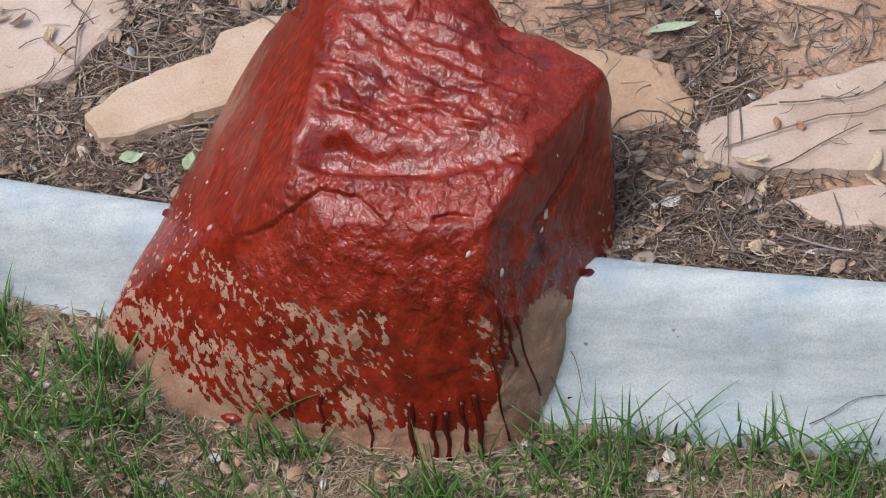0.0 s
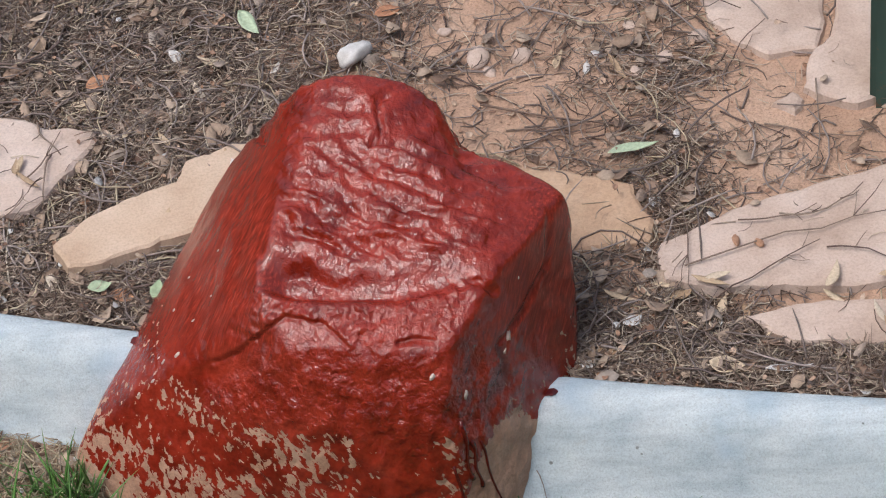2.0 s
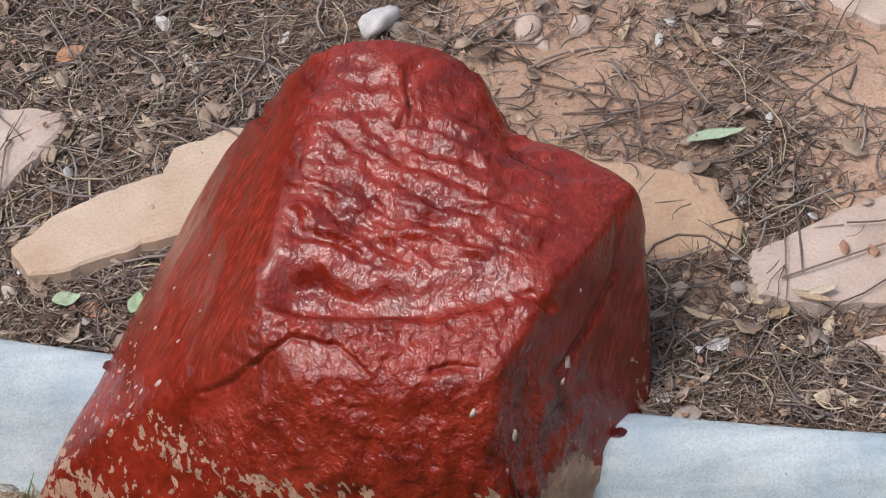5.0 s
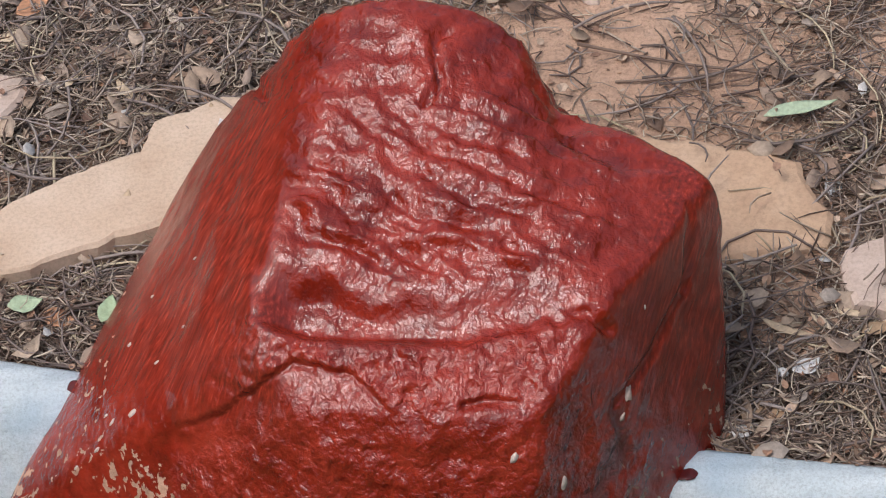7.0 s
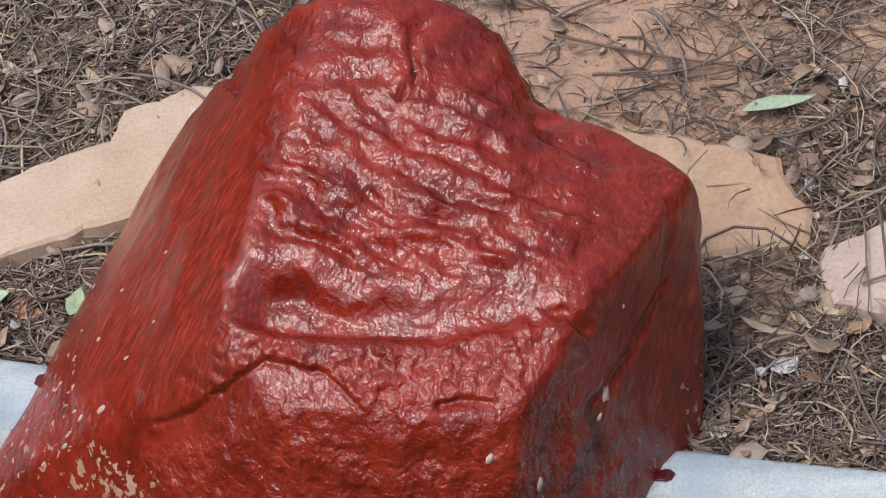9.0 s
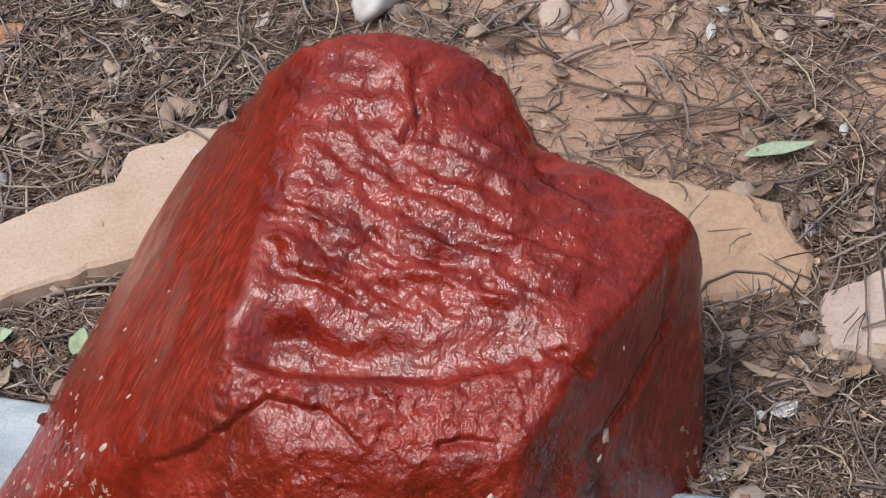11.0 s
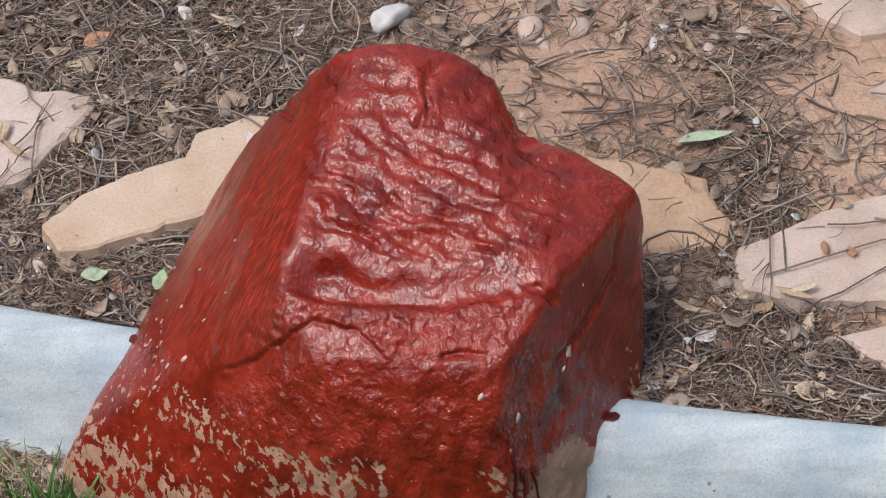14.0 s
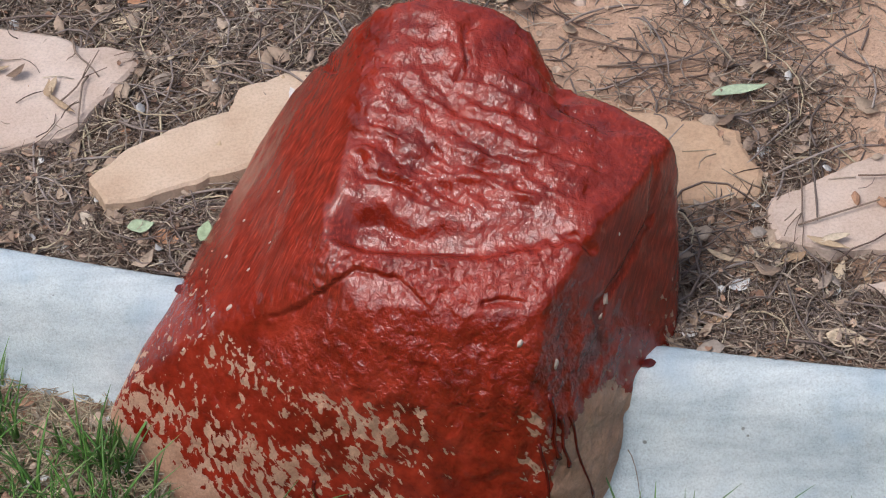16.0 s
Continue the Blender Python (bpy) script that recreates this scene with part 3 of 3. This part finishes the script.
def fleck(x, h, size, seed):
    """A bare pale spot on the boulder, where the paint missed; h is the height along the slanting face."""
    at = SURFACE.ray_cast(Vector((x, 0.69 * h - 0.72, 0.72 * h + 0.69)), Vector((0, 0.72, -0.69)))
    if at[0] is None:
        return
    rng, nrm = random.Random(seed), at[1]
    side = nrm.cross(Vector((0.5, 0, 1))).normalized()
    up = side.cross(nrm)
    rim = [at[0] + nrm * 0.0006 + (side * math.cos(k * 0.628) * 0.45 + up * math.sin(k * 0.628)) * size * rng.uniform(.6, 1.1) for k in range(10)]
    verts = [at[0] + nrm * 0.0014] + rim + [q - nrm * 0.003 for q in rim]
    faces = [(0, 1 + k, 1 + (k + 1) % 10) for k in range(10)] + [(1 + k, 11 + k, 11 + (k + 1) % 10, 1 + (k + 1) % 10) for k in range(10)]
    part("bare_spot", mesh_of("bare_spot", verts, faces, SANDSTONE), boulder, "bare pale stone spot")


for k, (x, h, size) in enumerate([(-.266, .035, .008), (-.285, .027, .006), (-.270, .084, .004), (-.291, .031, .004), (-.244, .073, .004), (-.30, .005, .005), (-.25, .12, .003), (-.22, .10, .003),
                                  (.118, .03, .010), (.112, .012, .006), (.03, -.004, .008), (.065, -.03, .009), (.135, .095, .003), (-.21, .15, .003), (-.32, -.01, .004)]):
    fleck(x, h, size * 0.75, k)


def pebble(label, category, at, size, mat, seed, name="stone", group="", level=3, jag=0.35):
    u, f = sphere_mesh(level)
    rng = np.random.RandomState(seed)
    pl = rng.normal(size=(11, 3))
    pl /= np.linalg.norm(pl, axis=1)[:, None]
    t = (u @ pl.T) / rng.uniform(1 - jag, 1.0, 11)
    r = 1 / (1 + (np.clip(t, 0, None) ** 14).sum(1)) ** (1 / 14)
    p = u * (r * (1 + 0.08 * fractal(u + seed, 3, 2)))[:, None] * np.array(size)
    ob = thing(name, mesh_of(name, p, f, mat, smooth=level > 2), label, category, group)
    ob.matrix_world = pose(*at, 0, 0, seed * 47 % 360)
    return ob


# paint spilt on the kerb beside the boulder
def splash(at, size, seed, label):
    x, y = at
    z = kerb_top(x, y)
    ob = pebble(label, "paint spill", (x, y, z), (size, size * 0.8, 0.0018), POOLED, seed, "paint_splash", "paint splashes", 4, 0.5)
    return ob


splash((.174, -.051), .021, 2, "dark red paint spill on the kerb top")
splash((.160, -.079), .012, 9, "thin red paint run on the kerb")
splash((.132, -.165), .006, 5, "small red paint spot on the kerb")
splash((-.325, .05), .012, 8, "thin red paint smear on the kerb edge")


# ---- green post ----
def build_post():
    ob = tagged(new("fence_post"), "dark green painted square steel post with a rusty foot", "post")
    ob.matrix_world = pose(.629, .378, -0.02, 0, 0, -11)
    bm = bmesh.new()
    bmesh.ops.create_cube(bm, size=1, matrix=Matrix.Translation((0, 0, .6)) @ Matrix.Diagonal((.08, .08, 1.2, 1)))
    bmesh.ops.bevel(bm, geom=[e for e in bm.edges if abs((e.verts[0].co - e.verts[1].co).z) > 0.5], offset=.008, segments=4, affect="EDGES")
    m, n, l, b = material("green_enamel", 0.45)
    col = ramp(n, l, noise_tex(n, l, 9, 5, 0.6, (1, 1, .25)), [(0.3, (0.02, 0.05, 0.04)), (0.6, (0.04, 0.10, 0.085)), (0.8, (0.07, 0.15, 0.125))])
    rust = ramp(n, l, noise_tex(n, l, 45, 5, 0.7), [(0.60, (0, 0, 0)), (0.68, (1, 1, 1))])
    l.new(mixed(n, l, rust, col, (0.14, 0.08, 0.05)), b.inputs["Base Color"])
    me = bpy.data.meshes.new("shaft")
    bm.to_mesh(me)
    me.materials.append(m)
    part("shaft", me, ob)
    bm.clear()
    bmesh.ops.create_cube(bm, size=1, matrix=Matrix.Translation((0, 0, 1.205)) @ Matrix.Diagonal((.088, .088, .012, 1)))
    bmesh.ops.bevel(bm, geom=bm.edges[:], offset=.003, segments=2, affect="EDGES")
    cap = bpy.data.meshes.new("cap")
    bm.to_mesh(cap)
    bm.free()
    cap.materials.append(m)
    part("cap", cap, ob)


build_post()

# ---- single stones ----
pebble("crumpled white and grey translucent quartz stone", "stone", (-.056, .512, .010), (.027, .021, .024), PALE, 4, group="loose stones", level=3, jag=0.72)
for k, (x, y, s) in enumerate([(.157, .492, .020), (.102, .497, .022), (.115, .468, .012), (.385, .50, .016), (.34, .47, .014), (.30, .445, .012), (.30, .53, .013), (.06, .55, .012)]):
    pebble("dusty tan stone sunk in the sandy soil", "stone", (x, y, .002), (s, s * .7, s * .45), SANDSTONE, 20 + k, group="loose stones")
for k, (x, y, s) in enumerate([(-.387, .507, .016), (-.34, .50, .010), (-.40, .30, .010), (-.505, -.012, .022), (.394, .123, .011), (.42, .118, .010), (-.31, .16, .008), (.25, -.02, .010), (.29, .0, .012)]):
    low = ground_z(x, y) if not in_slab(x, y) else SLAB_TOP
    pebble("flat orange sandstone chip", "stone chip", (x, y, low + .003), (s, s * .62, .005), ORANGE, 40 + k, "stone_chip", "orange chips", 2, 0.62)
pebble("red-splashed white chip at the boulder's foot", "stone chip", (-.262, -.150, -.12), (.017, .012, .008), PAINT, 61, "stone_chip", "orange chips")


# ---- leaves and twigs that can be told apart ----
def leaf_mesh(length, width, curl, fold, mat, seed):
    rng, verts, faces, n = random.Random(seed), [], [], 8
    for k in range(n + 1):
        f = k / n
        w = width * max(0.04, math.sin(math.pi * f ** 0.8)) * 0.5
        x, zc = (f - 0.5) * length, curl * length * (2 * f - 1) ** 2 * 0.5
        yb = 0.08 * length * math.sin(f * 3 + seed)
        for s in (-1, -0.5, 0, 0.5, 1):
            verts.append((x, yb + s * w, zc + abs(s) * w * fold + rng.uniform(-1, 1) * 0.0006))
    for k in range(n):
        for s in range(4):
            a = k * 5 + s
            faces.append((a, a + 1, a + 6, a + 5))
    m = len(verts)
    under = [(x, y, z - 0.0006) for x, y, z in verts]
    rim = [s for s in range(5)] + [k * 5 + 4 for k in range(1, n + 1)] + [n * 5 + s for s in (3, 2, 1, 0)] + [k * 5 for k in range(n - 1, 0, -1)]
    faces += [tuple(m + i for i in reversed(f)) for f in faces[:]]
    faces += [(b, a, a + m, b + m) for a, b in zip(rim, rim[1:] + rim[:1])]
    return mesh_of("leaf", verts + under, faces, mat)


def leaf(x, y, turn, length, width, curl, fold, mat, seed, label, group="single leaves"):
    ob = thing("leaf", leaf_mesh(length, width, curl, fold, mat, seed), label, "leaf", group)
    z = rest_z(x, y)
    ob.matrix_world = pose(x, y, z + (0.014 if mat == GREEN else 0.007), 0, 4, turn)
    return ob


leaf(.285, .300, 22, .066, .016, .10, .25, GREEN, 1, "long pale green fresh leaf on the soil", "green leaves")
leaf(-.191, .583, -50, .050, .022, .12, .3, GREEN, 2, "pale green fresh leaf on brown litter", "green leaves")
leaf(-.372, .142, 15, .030, .020, .2, .4, GREEN, 3, "small green leaf behind the kerb", "green leaves")
leaf(-.303, .128, 70, .032, .018, .2, .4, GREEN, 4, "small green leaf behind the kerb", "green leaves")
leaf(.365, -.062, -20, .042, .026, .5, .6, LEAF_ONE, 5, "curled pale tan dead leaf beside the kerb")
leaf(.051, -.256, 10, .045, .030, .15, .2, LEAF_ONE, 6, "broad tan dead leaf on the lawn edge")
leaf(.204, .470, 80, .040, .010, .3, .9, LEAF_ONE, 7, "curled pale dry pod on the sand")
leaf(.277, .448, -55, .050, .009, .3, .9, LEAF_ONE, 8, "curled pale dry pod on the sand")
leaf(.323, .058, 30, .030, .014, .2, .5, LEAF_ONE, 9, "pale dry leaf on the litter")
RUSTY = leafy("rusty_leaf", [(0.42, 0.20, 0.11), (0.52, 0.27, 0.15)], by_island=False)
leaf(-.387, .507, 25, .036, .024, .2, .3, RUSTY, 30, "rusty orange dead leaf on the litter", "rusty leaves")
leaf(-.010, .588, 10, .038, .022, .2, .3, RUSTY, 31, "rusty orange dead leaf on the sand", "rusty leaves")
leaf(-.345, .128, -10, .032, .020, .2, .3, RUSTY, 32, "rusty orange dead leaf behind the kerb", "rusty leaves")
BLEACHED = leafy("bleached_leaf", [(0.62, 0.60, 0.58), (0.72, 0.70, 0.68)], by_island=False)
leaf(.437, -.072, 14, .058, .011, .25, .8, BLEACHED, 33, "bleached white curled strip on the litter", "bleached leaves")
leaf(.262, .022, 35, .026, .018, .2, .3, BLEACHED, 34, "small bleached leaf scrap beside the boulder", "bleached leaves")
leaf(.205, -.035, 60, .024, .016, .2, .3, BLEACHED, 35, "small bleached leaf scrap beside the boulder", "bleached leaves")
leaf(-.20, .305, -70, .044, .015, .3, .4, BLEACHED, 36, "bleached curled leaf on the brown litter", "bleached leaves")
rng = random.Random(11)
for k in range(70):
    if k % 3 == 0:
        x, y = rng.uniform(-.55, -.15), rng.uniform(.13, .62)
    elif k % 3 == 1:
        x, y = rng.uniform(.16, .62), 0
        y = kerb_y(x) + rng.uniform(.015, .18)
    else:
        x, y = rng.uniform(-.5, .5), 0
        y = kerb_y(x) - rng.uniform(.17, .30)
    leaf(x, y, rng.uniform(0, 360), rng.uniform(.024, .05), rng.uniform(.007, .014), rng.uniform(-.1, .25), rng.uniform(-.4, .3), LEAF_ONE, 100 + k, "curled dry brown leaf in the litter")


def twig_points(x, y, turn, length, bend, seed, lift=0.004, pieces=7):
    rng, a = random.Random(seed), radians(turn)
    p, pts = Vector((x, y)), []
    for k in range(pieces):
        q = p
        z = rest_z(q.x, q.y)
        pts.append(Vector((q.x, q.y, z + lift + 0.002 * math.sin(k * 1.3 + seed))))
        a += radians(rng.gauss(bend, 9))
        p = p + Vector((math.cos(a), math.sin(a))) * length / (pieces - 1)
    return pts


def twig(x, y, turn, length, rad, bend, seed, label="thin grey-brown dry twig on the ground"):
    pts, rad = twig_points(x, y, turn, length, bend, seed), rad * 0.62
    zs = [q.z for q in pts]
    for k, q in enumerate(pts):
        q.z = max(zs[max(0, k - 1):k + 2])
    ob = tagged(new("twig"), label, "twig", "single twigs")
    me = mesh_of("stem", *tube(pts, [rad * (1 - 0.09 * k) for k in range(len(pts))], 6), TWIG_ONE)
    part("stem", me, ob)
    rng = random.Random(seed + 5)
    for k in range(0 if rad < 0.0009 else 1 if length < 0.09 else 2):
        c = pts[rng.randint(1, len(pts) - 2)]
        e = twig_points(c.x, c.y, turn + rng.choice((-1, 1)) * rng.uniform(30, 60), length * rng.uniform(.15, .35), 5, seed + k, 0.006, 4)
        part("side_shoot", mesh_of("side_shoot", *tube(e, [rad * .6, rad * .5, rad * .4, rad * .25], 5), TWIG_ONE), ob)


for k, (x, y, turn, length, rad, bend) in enumerate([
        (.04, .49, -52, .14, .0026, 2), (.10, .405, -28, .32, .0026, -1), (-.18, .455, 38, .14, .003, 2), (.398, .36, -55, .10, .0022, 1), (.52, .385, -92, .13, .002, 1),
        (.335, .20, -75, .14, .002, 0), (.33, .09, 8, .26, .002, 1), (.40, .155, 5, .10, .0018, 4), (.45, .16, -15, .12, .0022, 3), (.36, .045, 20, .15, .0019, 2), (-.28, .62, -35, .16, .0018, 0),
        (-.46, .43, -70, .07, .0026, 5), (-.44, .37, -95, .08, .0024, 3), (-.47, .33, 40, .09, .002, 3), (-.30, .268, -20, .05, .0016, 14), (.22, .33, -15, .14, .002, 2), (.25, .40, -60, .09, .002, 2),
        (.14, .33, 10, .20, .0022, -2), (.13, .36, -5, .18, .002, 0), (.42, .27, 20, .12, .002, 2), (.45, .33, -20, .12, .0024, 2), (.30, .36, -35, .15, .0022, 0), (.25, .10, -60, .12, .002, 2),
        (.29, .04, -30, .12, .0022, 2), (.20, .05, 40, .12, .002, 2), (.50, .10, -4, .10, .002, 0), (.135, -.135, -50, .05, .001, 0), (.12, -.17, -42, .08, .0013, 1), (.40, -.23, 4, .09, .0012, 0),
        (.35, .55, 10, .16, .0022, 2), (.30, .60, -30, .16, .0022, 2), (-.05, .56, 30, .14, .002, -3), (.18, .58, -60, .10, .002, 3), (.41, .42, 75, .10, .0018, 2)]):
    twig(x, y, turn, length, rad, bend, 200 + k)


# ---- litter and grass, too many to count ----
class Heap:
    def __init__(self):
        self.verts, self.faces = [], []

    def add(self, verts, faces):
        n = len(self.verts)
        self.verts += [tuple(v) for v in verts]
        self.faces += [tuple(n + i for i in f) for f in faces]

    def done(self, name, mat, label, category, smooth=True):
        thing(name, mesh_of(name, self.verts, self.faces, mat, smooth), label, category, kind="stuff")


def soil_spot(rng, thin=0.0):
    """A random spot behind the kerb, thick where litter gathers."""
    while True:
        x, y = rng.uniform(-.75, .80), rng.uniform(-.15, .85)
        if y < kerb_y(x) - 0.003:
            continue
        h = humus_at(x, y)
        if in_slab(x, y):
            h *= 0.05
            if rng.random() > 0.3:
                continue
        if rng.random() < h ** 1.5 + thin * (0.2 if in_slab(x, y) else 1):
            return x, y, (SLAB_TOP if in_slab(x, y) else ground_z(x, y))


def lawn_spot(rng):
    x = rng.uniform(-.75, .75)
    y = kerb_y(x) - rng.uniform(.112 if x < -.36 else .155, .42)
    return x, y, ground_z(x, y)


def stick(rng, heap, x, y, z, length, rad, sides=3, pieces=3, tilt=0.15):
    a, dz = rng.uniform(0, 2 * math.pi), rng.gauss(0, tilt)
    bend = rng.gauss(0, 0.42)
    pts, p = [], Vector((x, y, z + rad + rng.random() ** 2 * 0.012))
    for k in range(pieces):
        pts.append(p.copy())
        p += Vector((math.cos(a), math.sin(a), dz)) * length / (pieces - 1)
        a += bend
    low = min(q.z for q in pts)
    for q in pts:
        q.z += max(0, z + rad - low)
    soil = y > kerb_y(x) - 0.06
    if any((q.y < kerb_y(q.x) - 0.010) if soil else (q.y > kerb_y(q.x) - (0.106 if q.x < -.35 else 0.150)) for q in pts):
        return
    heap.add(*tube(pts, [rad] * (pieces - 1) + [rad * .5], sides))


def flake(rng, heap, x, y, z, length, width):
    """A bent dry leaf or chip: a closed thin sliver."""
    m = pose(x, y, z + 0.003 + rng.random() ** 2 * 0.012, rng.gauss(0, 22), rng.gauss(0, 18), rng.uniform(0, 360))
    c = rng.uniform(-.25, .35) * length
    top = [(-.5, 0, c), (-.2, -.5, .2 * c), (.2, -.45, .2 * c), (.5, 0, c), (.2, .5, .2 * c + .1 * width), (-.2, .45, .2 * c + .1 * width), (0, 0, -.12 * width)]
    v = [m @ Vector((px * length, py * width, pz)) for px, py, pz in top]
    v += [q - Vector((0, 0, .0007)) for q in v]
    f = [(6, k, (k + 1) % 6) for k in range(6)] + [(13, 7 + (k + 1) % 6, 7 + k) for k in range(6)] + [(k, 7 + k, 7 + (k + 1) % 6, (k + 1) % 6) for k in range(6)]
    heap.add(v, f)


rng = random.Random(5)
heap = Heap()
for k in range(34000):
    stick(rng, heap, *soil_spot(rng, 0.02), rng.uniform(.008, .048), rng.uniform(.0004, .0010), 3, 4)
heap.done("needle_litter", NEEDLE, "dry brown and straw-coloured needles and stalks strewn over the soil", "plant litter")
heap = Heap()
for k in range(1900):
    stick(rng, heap, *soil_spot(rng, 0.12), rng.uniform(.03, .13), rng.uniform(.0005, .0016), 5, 5, 0.08)
heap.done("twig_litter", TWIG, "thin grey-brown dry twigs strewn over the soil", "twigs")
heap = Heap()
for k in range(1100):
    s = rng.uniform(.010, .034)
    flake(rng, heap, *soil_spot(rng, 0.03), s, s * rng.uniform(.3, .7))
heap.done("leaf_litter", LEAF, "curled dead brown and tan leaves strewn over the soil", "leaf litter")
heap = Heap()
for k in range(1900):
    s = rng.uniform(.002, .011)
    flake(rng, heap, *soil_spot(rng, 0.10), s, s * rng.uniform(.5, .9))
heap.done("chip_litter", CHIP, "small reddish bark and stone chips strewn over the soil", "bark chips", False)
heap = Heap()
for k in range(17000):
    x, y, z = lawn_spot(rng)
    stick(rng, heap, x, y, z, rng.uniform(.012, .05), rng.uniform(.0005, .0011))
for k in range(420):
    stick(rng, heap, *soil_spot(rng, 0.02), rng.uniform(.05, .14), rng.uniform(.0007, .0014), 4, 5, 0.05)
heap.done("dry_thatch", THATCH, "pale dry grass stalks lying on the lawn and litter", "dry grass")
heap = Heap()
for k in range(1000):
    s = rng.uniform(.007, .026)
    flake(rng, heap, *lawn_spot(rng), s, s * rng.uniform(.35, .8))
heap.done("lawn_litter", CHIP, "tan and grey leaf scraps and chips on the lawn", "leaf litter")


SCRAP = leafy("bleached_scraps", [(0.42, 0.41, 0.40), (0.58, 0.56, 0.54), (0.70, 0.69, 0.68), (0.52, 0.46, 0.40)])
heap = Heap()
for k in range(330):
    s = rng.uniform(.006, .022)
    flake(rng, heap, *(lawn_spot(rng) if k % 3 else soil_spot(rng, 0.05)), s, s * rng.uniform(.4, .8))
heap.done("bleached_scraps", SCRAP, "bleached pale grey leaf scraps scattered among the litter", "leaf scraps")


def blade(rng, heap, x, y, z, height, width, turn, lean):
    a = radians(turn)
    side, out = Vector((-math.sin(a), math.cos(a), 0)), Vector((math.cos(a), math.sin(a), 0))
    verts, n = [], 5
    for k in range(n + 1):
        f = k / n
        c = Vector((x, y, z - .004)) + out * height * lean * f ** 1.7 + Vector((0, 0, height * f * (1 - 0.25 * lean * f)))
        w = width * (1 - f ** 2.2) * 0.5 + 0.0002
        for q in (c - side * w, c - out * w * .35, c + side * w, c + out * 0.0004):
            verts.append(q)
    faces = []
    for k in range(n):
        for s in range(4):
            faces.append((k * 4 + s, k * 4 + (s + 1) % 4, k * 4 + 4 + (s + 1) % 4, k * 4 + 4 + s))
    faces.append((n * 4, n * 4 + 1, n * 4 + 2, n * 4 + 3))
    heap.add(verts, faces)


heap = Heap()
tufts = [(-.43, -.09, 16), (-.42, -.10, 12), (-.20, -.205, 22), (-.17, -.215, 18), (.09, -.20, 10), (.16, -.222, 12), (.21, -.225, 12), (.36, -.255, 12), (.43, -.27, 14), (.47, -.26, 10), (-.33, -.13, 5)]
for k in range(310):
    x = rng.uniform(-.75, .75)
    d = rng.uniform(.14, .42)
    if -.32 < x < -.05 and d < .24 and rng.random() < .6:
        continue
    tufts.append((x, kerb_y(x) - d - (0.05 if -.42 < x < .1 else 0), rng.randint(6, 20)))
for x, y, count in tufts:
    for k in range(count):
        bx, by = x + rng.gauss(0, .014), y + rng.gauss(0, .010)
        blade(rng, heap, bx, by, ground_z(bx, by), rng.uniform(.02, .05) if rng.random() < .72 else rng.uniform(.05, .11), rng.uniform(.0022, .0046), rng.uniform(0, 360), rng.uniform(.1, 1.0))
heap.done("grass", GRASS, "green grass blades in loose tufts at the lawn's edge", "grass")
